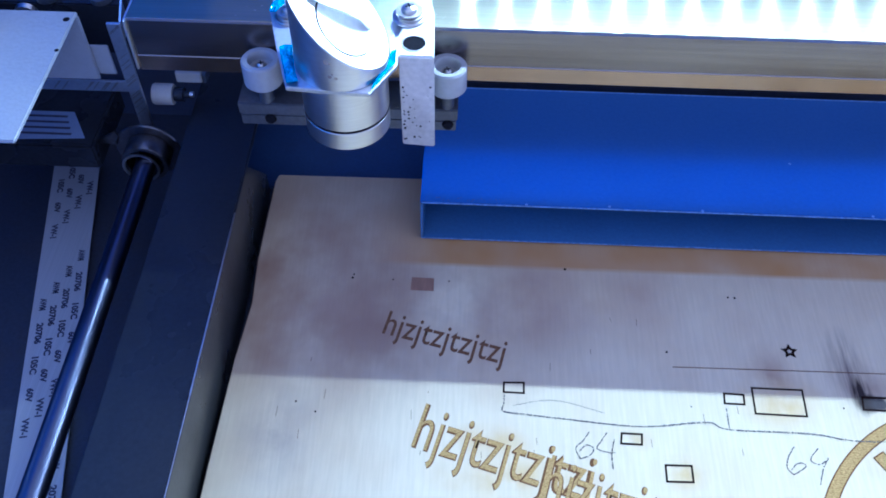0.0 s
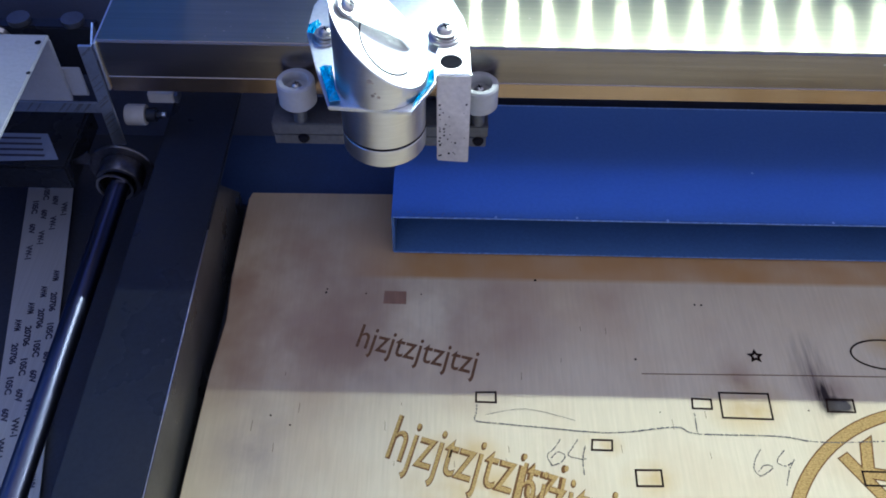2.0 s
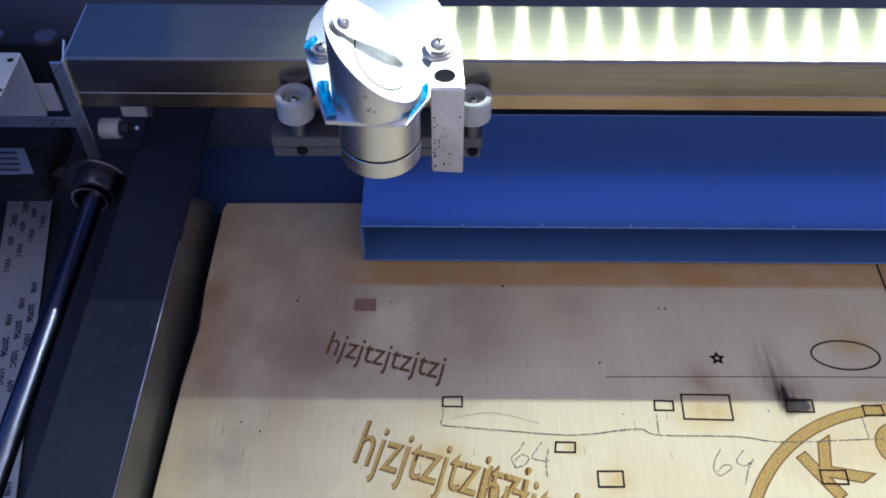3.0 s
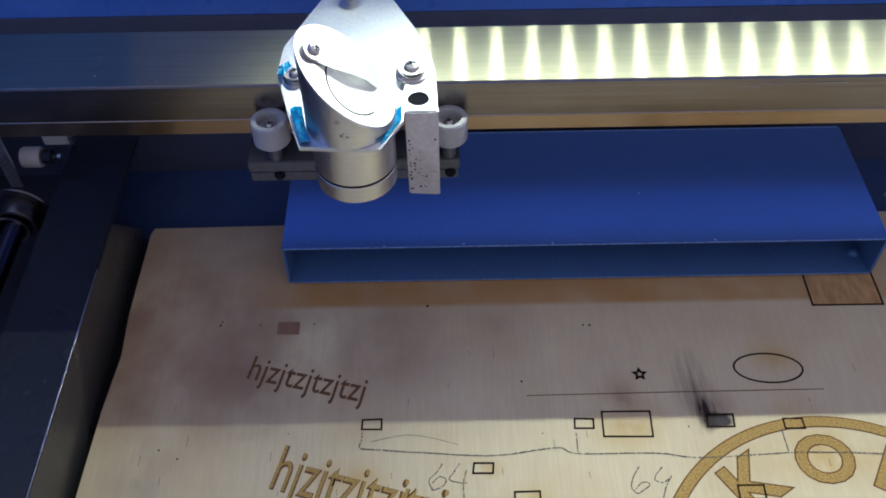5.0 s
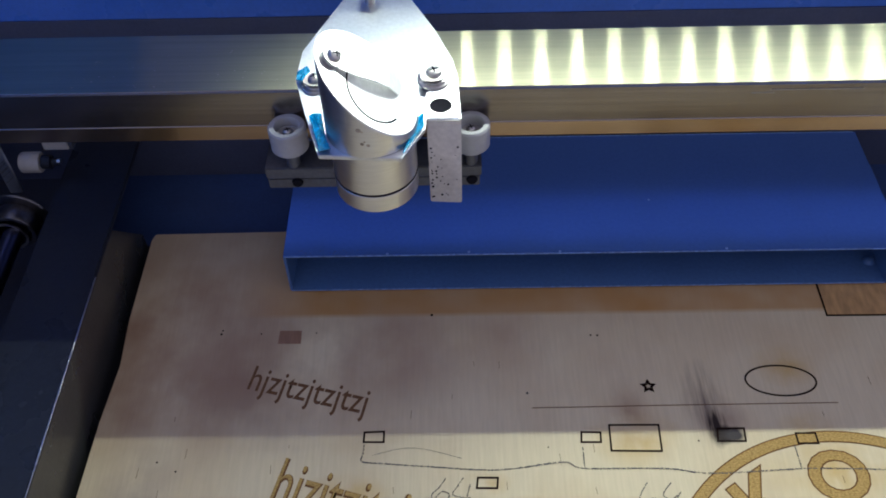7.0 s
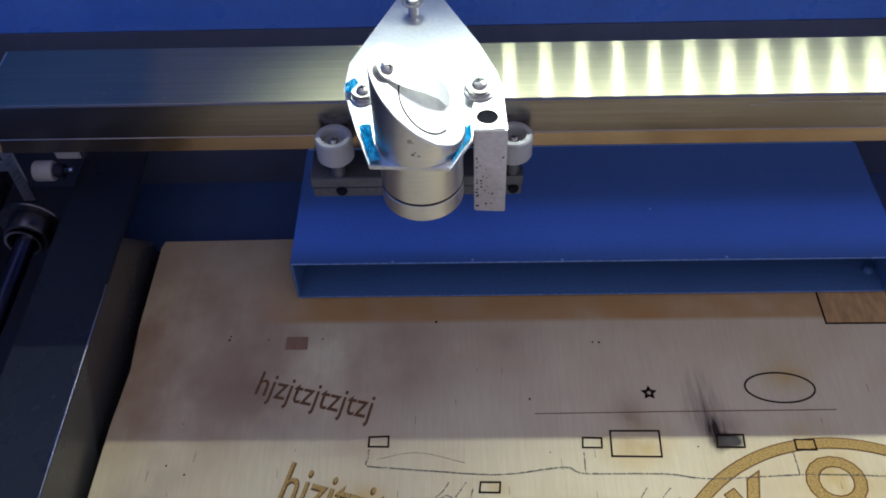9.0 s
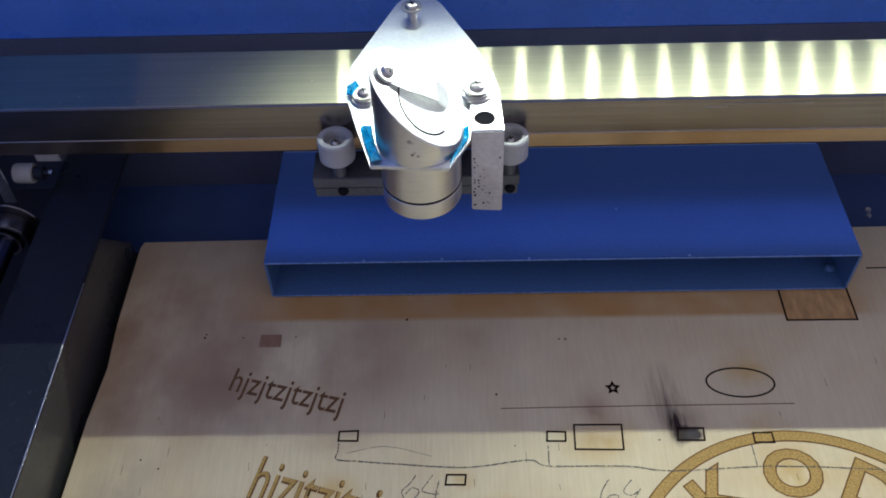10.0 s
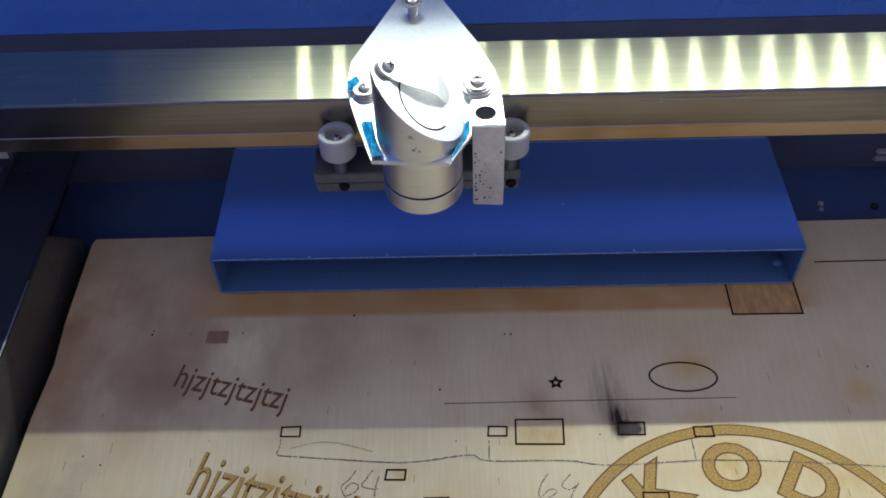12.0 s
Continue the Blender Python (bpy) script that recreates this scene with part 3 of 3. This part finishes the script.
def carriage():
    """The sliding head, drawn with its slide at x = 0."""
    h = thing("laser_head", (0, 5, 5), "aluminium laser head with angled mirror on white rollers", "laser head")
    cx, cy, R = 0.2, 3.7, 1.16
    # mounting plate
    outline = [(-1.05, 2.66), (0.97, 2.52), (1.53, 3.58), (1.6, 4.2), (2.33, 5.48), (2.25, 6.3), (1.77, 7.65), (0.74, 9.87), (0.35, 10.35), (-0.3, 10.35), (-0.62, 9.91), (-1.48, 7.74), (-1.84, 6.8), (-1.91, 5.63), (-1.5, 4.1)]
    plate = part("mounting_plate", prism([(x, y, 8.62) for x, y in outline], (0, 0, 0.13), 0.02), ALU_PLATE, h)
    # upper tube, cut at an angle
    n = 56
    bm = bmesh.new()
    top = lambda x, y: 10.12 - 0.92 * (x - cx) + 0.26 * (y - cy)
    lo, hi, hr, lo2 = [], [], [], []
    for i in range(n):
        a = 2 * math.pi * i / n
        x, y = cx + R * math.cos(a), cy + R * math.sin(a)
        lo.append(bm.verts.new((x, y, 8.76)))
        hr.append(bm.verts.new((x, y, top(x, y) - 0.03)))
        x2, y2 = cx + (R - 0.03) * math.cos(a), cy + (R - 0.03) * math.sin(a)
        hi.append(bm.verts.new((x2, y2, top(x2, y2))))
    for i in range(n):
        j = (i + 1) % n
        bm.faces.new((lo[i], lo[j], hr[j], hr[i]))
        bm.faces.new((hr[i], hr[j], hi[j], hi[i]))
    bm.faces.new(hi)
    bm.faces.new(lo)
    tube = part("mirror_tube", bm, ALU, h, "turned aluminium tube with a slanted top", True)
    for p in tube.data.polygons:
        if len(p.vertices) > 8:
            p.use_smooth = False
    # slanted face in its own frame: a down the slope, b across, c off the face
    down, across = Vector((1, 0, -0.92)).normalized(), Vector((0, 1, 0.26))
    off = down.cross(across).normalized()
    across = off.cross(down)
    slope = Matrix.Translation((cx, cy, 10.12)) @ Matrix((down, across, off)).transposed().to_4x4()
    part("mirror", lathe([(0, 0.004), (0.8, 0.004), (0.8, 0.001), (0, 0.001)], slope @ at(0.25, -0.1, 0), 40), BLASTED, tube, "round mirror holder face")
    arc = ribbon([(0.25 + 0.83 * math.cos(a), -0.1 + 0.83 * math.sin(a)) for a in [radians(175 + 7.5 * k) for k in range(22)]], 0.05, z=0.002, thick=0.004)
    arc.transform(slope)
    part("mirror_groove", arc, DARK, tube)
    bm = bmesh.new()
    rows = []
    for i in range(41):
        x = -0.18 - 1.16 * math.cos(math.pi * i / 40)
        round_head = math.sqrt(max(0.0, 0.26 ** 2 - (x + 1.08) ** 2)) if x < -1.0 else 0.24 + 0.08 * min(1, (x + 1.0) / 0.6)
        w = min(round_head, math.sqrt(max(0.0, 0.37 ** 2 - max(0, x - 0.61) ** 2))) + 0.005
        c = 0.04 + 0.2 * min(1, max(0, x + 0.95) / 0.9) - 0.36 * max(0, x - 0.4)
        rows.append([bm.verts.new((x, b * w, c + k)) for b, k in ((-1, 0), (1, 0), (1, 0.025), (-1, 0.025))])
    for a, b in zip(rows, rows[1:]):
        for k in range(4):
            bm.faces.new((a[k], a[(k + 1) % 4], b[(k + 1) % 4], b[k]))
    bm.faces.new(rows[0])
    bm.faces.new(rows[-1])
    bm.transform(slope @ Matrix.Translation((-1.08, 0, 0)) @ Matrix.Rotation(radians(13), 4, "Z") @ Matrix.Translation((1.08, 0, 0)))
    part("spring_clip", bm, BLASTED, tube, "bent sheet-metal clip over the mirror")
    screw(tube, slope @ at(-1.08, 0.0, 0.1), 0.25)
    for x, z, r in ((0.0, 9.62, 0.07), (0.06, 9.2, 0.05), (0.2, 9.16, 0.045), (0.12, 9.27, 0.03), (0.08, 9.58, 0.03)):
        y = cy - math.sqrt(R * R - (x - cx) ** 2)
        turn = math.degrees(math.asin((x - cx) / R))
        part("stain", lathe([(0, 0.004), (r * 0.7, 0.005), (r, 0.0), (0, -0.02)], at(x, y, z, 90, 0, turn), 9), STAIN, tube)
    # lower barrel
    part("lens_barrel", lathe([(0, 7.36), (1.05, 7.36), (1.09, 7.39), (1.09, 8.61), (0, 8.61)], at(cx, cy, 0), 56), ALU, h, "", True)
    part("lens_ring", lathe([(0.3, 6.72), (1.04, 6.72), (1.09, 6.77), (1.09, 7.28), (1.06, 7.31), (1.02, 7.32), (1.02, 7.35), (0, 7.35), (0, 6.9), (0.3, 6.9)], at(cx, cy, 0), 56), ALU, h, "", True)
    part("seam", lathe([(1.0, 7.315), (1.094, 7.315), (1.094, 7.35), (1.0, 7.35)], at(cx, cy, 0), 56), DARK, h)
    # folded bracket
    t = 0.12
    sheet = [(1.55, 3.76, 8.78), (1.55, 6.0, 8.78), (1.75, 6.3, 8.78), (2.2, 6.3, 8.78), (2.36, 5.5, 8.78), (2.43, 3.76, 8.78)]
    fold = part("bracket", prism(sheet, (0, 0, t), 0.04), ALU_PLATE, h, "folded sheet-metal bracket")
    part("drop_arm", prism([(1.56, 3.78, 8.88), (2.43, 3.78, 8.88), (2.44, 3.86, 5.74), (1.58, 3.86, 5.8)], (0, 0.13, 0), 0.03), GREY_PAINT, fold, "speckled grey face")
    rnd = random.Random(11)
    for k in range(34):
        x, z, r = 1.64 + 0.7 * rnd.random() ** 2.2, rnd.uniform(5.9, 7.9), rnd.uniform(0.012, 0.035)
        part("paint_chip", lathe([(0, 0.004), (r, 0.004), (r, 0.0), (0, 0)], at(x, 3.78 + (8.88 - z) * 0.0255 - 0.001, z, 90), 7), DARK, fold)
    part("hole", lathe([(0, 8.903), (0.29, 8.903), (0.29, 8.908), (0, 8.908)], at(1.92, 4.24, 0), 24), DARK, fold)
    part("bushing", lathe([(0.285, 8.902), (0.285, 8.925), (0.32, 8.925), (0.32, 8.902)], at(1.92, 4.24, 0), 24), SCREW, fold, "", True)
    stacked(fold, 1.74, 5.3, 8.9, 0.44)
    stacked(plate, -1.36, 5.3, 8.75, 0.36)
    for x, y, tall, r in ((-0.12, 9.05, 0.42, 0.3),):
        part("stud", lathe([(0, 8.75), (r * 0.5, 8.75), (r * 0.5, 8.75 + tall), (0, 8.75 + tall)], at(x, y, 0), 16), SCREW, plate, "", True)
        screw(plate, at(x, y, 8.75 + tall), r)
    # remains of protective film
    rnd = random.Random(7)
    for pts in ([(-1.38, 3.95), (-1.3, 4.15), (-1.08, 4.05), (-0.98, 3.5), (-0.88, 3.1), (-0.75, 2.75), (-1.02, 2.72)], [(1.0, 2.65), (1.5, 3.55), (1.5, 4.0), (1.38, 3.9), (1.25, 3.3)], [(-1.84, 5.35), (-1.85, 5.75), (-1.62, 5.95), (-1.5, 5.7), (-1.68, 5.3)]):
        bm = bmesh.new()
        ring = [bm.verts.new((x, y, 8.757 + rnd.uniform(0.0, 0.09))) for x, y in pts]
        mid = bm.verts.new((sum(p[0] for p in pts) / len(pts), sum(p[1] for p in pts) / len(pts), 8.87))
        for i in range(len(ring)):
            bm.faces.new((ring[i], ring[(i + 1) % len(ring)], mid))
        for wave in (0.06, 0.05, 0.04):
            bmesh.ops.poke(bm, faces=list(bm.faces))
            for v in bm.verts:
                v.co.z += rnd.uniform(-0.005, wave)
        bmesh.ops.solidify(bm, geom=list(bm.faces), thickness=0.012)
        part("film_remnant", bm, FILM, plate, "crumpled blue protective film")
    # wheel bar and rollers
    bar = part("roller_bar", box(-3.17, 3.02, 5.2, 6.4, 5.45, 5.86, 0.03), DULL_BAR, h, "dull grey bar under the rail")
    part("clamp_bar", box(-3.15, 2.98, 5.24, 6.4, 5.03, 5.42, 0.03), DULL_BAR, bar)
    part("stand_off", box(1.7, 2.3, 4.02, 5.19, 5.9, 6.2, 0.02), DULL_BAR, bar)
    for x in (-2.35, 2.72):
        part("axle", lathe([(0, 5.8), (0.2, 5.8), (0.2, 6.5), (0, 6.5)], at(x, 5.42, 0), 20), DULL_BAR, bar, "", True)
        w = part("roller", lathe([(0.2, 6.5), (0.48, 6.5), (0.53, 6.56), (0.53, 7.24), (0.49, 7.29), (0.36, 7.29), (0.33, 7.24), (0.33, 7.0), (0, 7.0), (0, 6.6), (0.2, 6.6)], at(x, 5.42, 0), 40), NYLON, h, "white nylon roller", True)
        screw(w, at(x, 5.42, 7.0), 0.22)
        part("grub_screw", lathe([(0, 0.08), (0.13, 0.08), (0.17, 0.0), (0, 0)], at(x + 0.05 if x < 0 else 2.75, 5.22, 5.3, 90), 16), DARK, bar)
    return h


def screw(parent, m, r):
    """A pan-head cross screw with its washer."""
    s = part("screw", lathe([(0, 0.16), (r * 0.35, 0.155), (r * 0.6, 0.12), (r * 0.68, 0.06), (r * 0.7, 0.03), (r * 1.1, 0.03), (r * 1.1, 0.0), (0, 0)], m, 24), SCREW, parent, "zinc cross-head screw with washer", True) if parent.parent is None or parent.parent.parent is None else None
    if s:
        for turn in (20, 110):
            part("screw_slot", box_at(m @ at(0, 0, 0, 0, 0, turn), r * 0.75, r * 0.15, 0.145, 0.163), DARK, parent)


def stacked(parent, x, y, z, r):
    """A screw on a plain and a split washer."""
    part("washer", lathe([(0, 0), (r, 0), (r, 0.06), (r * 0.95, 0.075), (0, 0.075)], at(x, y, z), 28), SCREW, parent, "", True)
    part("split_washer", lathe([(0, 0.08), (r * 0.82, 0.08), (r * 0.86, 0.12), (r * 0.82, 0.18), (0, 0.18)], at(x, y, z, 4, 3), 28), SCREW, parent, "", True)
    screw(parent, at(x, y, z + 0.18), r * 0.68)


def box_at(m, lx, ly, z0, z1):
    bm = box(-lx / 2, lx / 2, -ly / 2, ly / 2, z0, z1, 0)
    bm.transform(m)
    return bm


# left side of the machine --------------------------------------------------
def left_side():
    f = thing("bed_frame", (-9.2, 0, -1.1), "black satin steel frame beside the board", "frame")
    part("top_flange", box(-10.55, -8.28, -14, 11.9, 2.27, 2.45, 0.05, 3), BLACK_PAINT, f)
    part("inner_web", prism([(-8.5, -14, -1.1), (-8.5, -14, 2.26), (-8.5, 6.2, 2.26), (-8.5, 8.0, 0.0), (-8.5, 8.0, -1.1)], (0.18, 0, 0), 0.02), LIT_WEB_STEEL, f, "satin steel web, toned lighter for light bounced off the board")
    part("outer_web", box(-10.53, -10.35, -14, 11.9, -1.1, 2.26, 0.02), BLACK_PAINT, f)
    # two bright strips stand in for the highlight on the flange edge
    part("worn_lit_edge", box(-8.31, -8.262, -2.2, 4.1, 2.41, 2.442, 0.01), SCREW, f, "bright strip painted for the lamplit flange edge")
    part("worn_lit_edge", box(-8.3, -8.268, -9.0, -2.2, 2.42, 2.442, 0.01), SCREW, f)
    shaft = thing("guide_shaft", (-11.75, 0, 2.0), "polished steel guide shaft with bearing collar", "guide shaft")
    part("shaft", lathe([(0, 0), (0.34, 0), (0.34, 26), (0, 26)], at(-11.7, 7.0, 1.95, 90), 48), CHROME, shaft, "", True)
    part("collar", lathe([(0.4, 0), (0.72, 0), (0.74, 0.03), (0.74, 0.62), (0.72, 0.65), (0.6, 0.65), (0.58, 0.6), (0.58, 0.1)], at(-11.72, 7.05, 1.97, 90), 44), COLLAR, shaft, "dull steel bearing collar", True)
    part("lip_ring", lathe([(0.52, 0.66), (0.6, 0.66), (0.6, 0.72), (0.52, 0.72)], at(-11.86, 7.05, 1.86, 90), 44), SCREW, shaft, "", True)
    part("flange", lathe([(0.5, 0), (1.05, 0), (1.08, 0.05), (1.05, 0.1), (0.5, 0.1)], at(-11.75, 7.15, 1.95, 90), 44), COLLAR, shaft, "", True)
    part("tab", prism([(-13.5, 7.05, 2.2), (-12.7, 7.05, 2.75), (-12.6, 7.05, 2.5), (-12.7, 7.05, 2.2)], (0, 0.08, 0)), COLLAR, shaft)
    e = thing("end_plate", (-12.1, 8.4, 2.2), "machined aluminium end plate of the gantry", "bracket")
    part("upright", box(-12.28, -11.85, 8.1, 8.2, 2.1, 6.2, 0.015), ALU_PLATE, e)
    part("tongue", prism([(-11.91, 8.21, 5.6), (-11.91, 8.75, 5.8), (-11.91, 8.75, 6.6), (-11.91, 8.21, 6.2)], (0.06, 0, 0)), ALU_PLATE, e)
    part("cross_arm", box(-15.6, -12.29, 8.12, 8.22, 3.5, 3.92, 0.015), ALU_PLATE, e)
    rnd = random.Random(31)
    for k in range(16):
        z = rnd.uniform(2.5, 6.0)
        part("scratch", prism([(-12.25, 8.097, z), (-11.9, 8.097, z + 0.3), (-11.9, 8.097, z + 0.3 + rnd.uniform(0.02, 0.05)), (-12.25, 8.097, z + 0.03)], (0, 0.002, 0)), SCREW, e)
    for k in range(10):
        x = rnd.uniform(-15.3, -12.8)
        part("scratch", prism([(x, 8.117, 3.53), (x + 0.3, 8.117, 3.89), (x + 0.3 + rnd.uniform(0.03, 0.1), 8.117, 3.89), (x + 0.04, 8.117, 3.53)], (0, 0.002, 0)), SCREW, e)
    w = thing("white_cover", (-14.5, 5.4, 4.1), "folded white powder-coated metal cover", "cover")
    part("top_sheet", box(-19.0, -13.0, 2.65, 8.1, 6.5, 6.62, 0.04, 3), WHITE_COAT, w)
    part("rear_flange", box(-19.0, -13.0, 7.98, 8.1, 4.1, 6.49, 0.03), WHITE_COAT, w)
    part("hole", lathe([(0, 6.622), (0.1, 6.622), (0.1, 6.626), (0, 6.626)], at(-13.2, 7.7, 0), 16), DARK, w)
    part("paint_chip", lathe([(0, 6.622), (0.07, 6.622), (0.05, 6.626), (0, 6.626)], at(-13.05, 6.3, 0), 7), DARK, w)
    part("stud", lathe([(0, 1.2), (0.3, 1.2), (0.36, 0.6), (0.36, 0), (0, 0)], at(-15.35, 7.0, 6.62), 20), WHITE_COAT, w, "", True)
    part("tab", box(-13.6, -12.5, 8.15, 8.24, 4.2, 5.3, 0.02), WHITE_COAT, w)
    mo = thing("stepper_motor", (-15, 7.6, -1), "black stepper motor with a pale rating label", "motor")
    part("body", box(-17.8, -13.3, 6.55, 9.6, 1.5, 2.55, 0.08), BLACK_PAINT, mo)
    part("foot", box(-17.8, -16.9, 9.3, 9.9, -1.1, 1.49, 0.05), BLACK_PAINT, mo)
    lab = part("rating_label", prism([(-16.9, 8.1, 2.556), (-14.35, 8.1, 2.556), (-13.65, 6.9, 2.556), (-16.9, 6.7, 2.556)], (0, 0, 0.01)), PAPER, mo, "pale bluish paper label")
    for k in range(4):
        part("print_bar", box(-16.6, -14.5 + 0.12 * k, 7.82 - 0.27 * k, 7.92 - 0.27 * k, 2.567, 2.569, 0), INK, lab)
    # ribbon cable
    c = thing("ribbon_cable", (-14.8, 3, -0.95), "flat white ribbon cable with faded print", "cable")
    part("band", prism([(-16.45, 9.1, -0.92), (-14.8, 9.15, -0.92), (-11.8, -6.0, -0.92), (-13.4, -6.0, -0.92)], (0, 0, 0.05)), CABLE, c)
    for k in range(-1, 3):
        for col in range(4):
            for word, gap in (("AWM", 0.0), ("20706", 0.95), ("105C", 2.2), ("60V", 3.3), ("VW-1", 4.3)):
                y = 5.0 - 7.44 * k - 0.69 * col - gap
                if y < -5.0 or y > 8.9:
                    continue
                x = -14.8 + 0.198 * (9.15 - y) - 0.35 * (col + 1)
                bm = written(word, (0, 0), (0.16 * len(word), 0), (0, 0.2), z=0, bold=0.05)
                bm.transform(Matrix.Translation((x, y, -0.862)) @ Matrix.Rotation(radians(-79), 4, "Z"))
                part("cable_print", bm, INK, c)
    # roller, connector
    r = thing("idler_roller", (-11.5, 8.7, 2.9), "small ivory belt idler with a black bolt", "roller")
    part("drum", lathe([(0, 0), (0.33, 0), (0.36, 0.05), (0.36, 0.62), (0.33, 0.67), (0, 0.67)], at(-11.75, 8.7, 2.95, 0, 90), 28), IVORY, r, "", True)
    part("bolt", lathe([(0, 0), (0.24, 0), (0.24, 0.3), (0.12, 0.32), (0.12, 0.5), (0, 0.5)], at(-11.05, 8.7, 2.95, 0, 90), 18), BLACK_PAINT, r, "", True)
    part("bolt_tip", lathe([(0, 0), (0.1, 0), (0.1, 0.12), (0, 0.12)], at(-10.55, 8.7, 2.97, 0, 90), 12), SCREW, r, "", True)
    s = thing("limit_switch", (-10.6, 9.1, 3.3), "small ivory plastic end switch", "switch")
    part("case", box(-11.0, -10.15, 9.0, 9.5, 3.2, 3.6, 0.03), IVORY, s)
    part("cap", box(-10.13, -10.0, 9.0, 9.5, 3.2, 3.55, 0.02), DULL_BAR, s)
    # belt rollers far back
    k = thing("belt_tensioner", (-14, 10, 4), "dark bracket with two dull grey rollers", "bracket")
    part("plate", box(-17.0, -12.2, 9.4, 9.9, 4.0, 5.9, 0.05), BLACK_PAINT, k)
    for x in (-14.6, -12.9):
        part("roller", lathe([(0, 0), (0.33, 0), (0.35, 0.04), (0.35, 0.2), (0, 0.22)], at(x, 9.65, 5.9), 24), DULL_BAR, k, "", True)
    part("bolt", lathe([(0, 0), (0.4, 0), (0.35, 0.15), (0, 0.17)], at(-15.3, 9.4, 5.5, 90), 20), SCREW, k, "", True)
    # crumbs on the floor behind the board
    for x, y, w, mat, name, label in ((19.6, 10.0, 0.12, NYLON, "plastic_crumb", "pale crumb of plastic on the navy floor"), (19.55, 9.7, 0.1, NYLON, "plastic_crumb", "pale crumb of plastic on the navy floor"), (21.6, 9.8, 0.16, BLACK_PAINT, "rubber_plug", "small black rubber plug on the navy floor")):
        solid(name, lathe([(0, 0), (w, 0), (w * 0.9, w * 0.6), (w * 0.4, w * 0.9), (0, w)], at(x, y, -1.0), 9), mat, (x, y, -1.0), label, "crumb" if mat is NYLON else "plug", smooth=True)
    # clips at the rear right
    p = thing("cable_clip", (22.4, 11.8, -0.5), "pale plastic cable clips on the rear wall", "clip")
    for z in (-0.05, -0.42):
        part("clip", box(22.0, 23.0, 11.75, 11.99, z - 0.12, z + 0.12, 0.08), NYLON, p)


setting()
led_strip()
gantry()
duct()
HEAD = carriage()
left_side()
board()

# the head slides to the right, rests, and slides on
SLIDE = [
    (0, -4.666),
    (0.5, -4.232),
    (1, -3.782),
    (1.5, -3.332),
    (2, -2.863),
    (2.5, -2.417),
    (3, -1.917),
    (5, 0.029),
    (5.5, 0.479),
    (5.6, 0.520),
    (6, 0.530),
    (6.5, 0.540),
    (7, 0.530),
    (7.75, 0.530),
    (9, 1.637),
    (9.5, 2.089),
    (10, 2.600),
    (10.5, 3.039),
    (11, 3.490),
    (11.5, 3.970),
    (12, 4.462),
]


def motions():
    walk(HEAD, [(t, pose(x * CM, 5 * CM, 5 * CM)) for t, x in SLIDE])


motions()
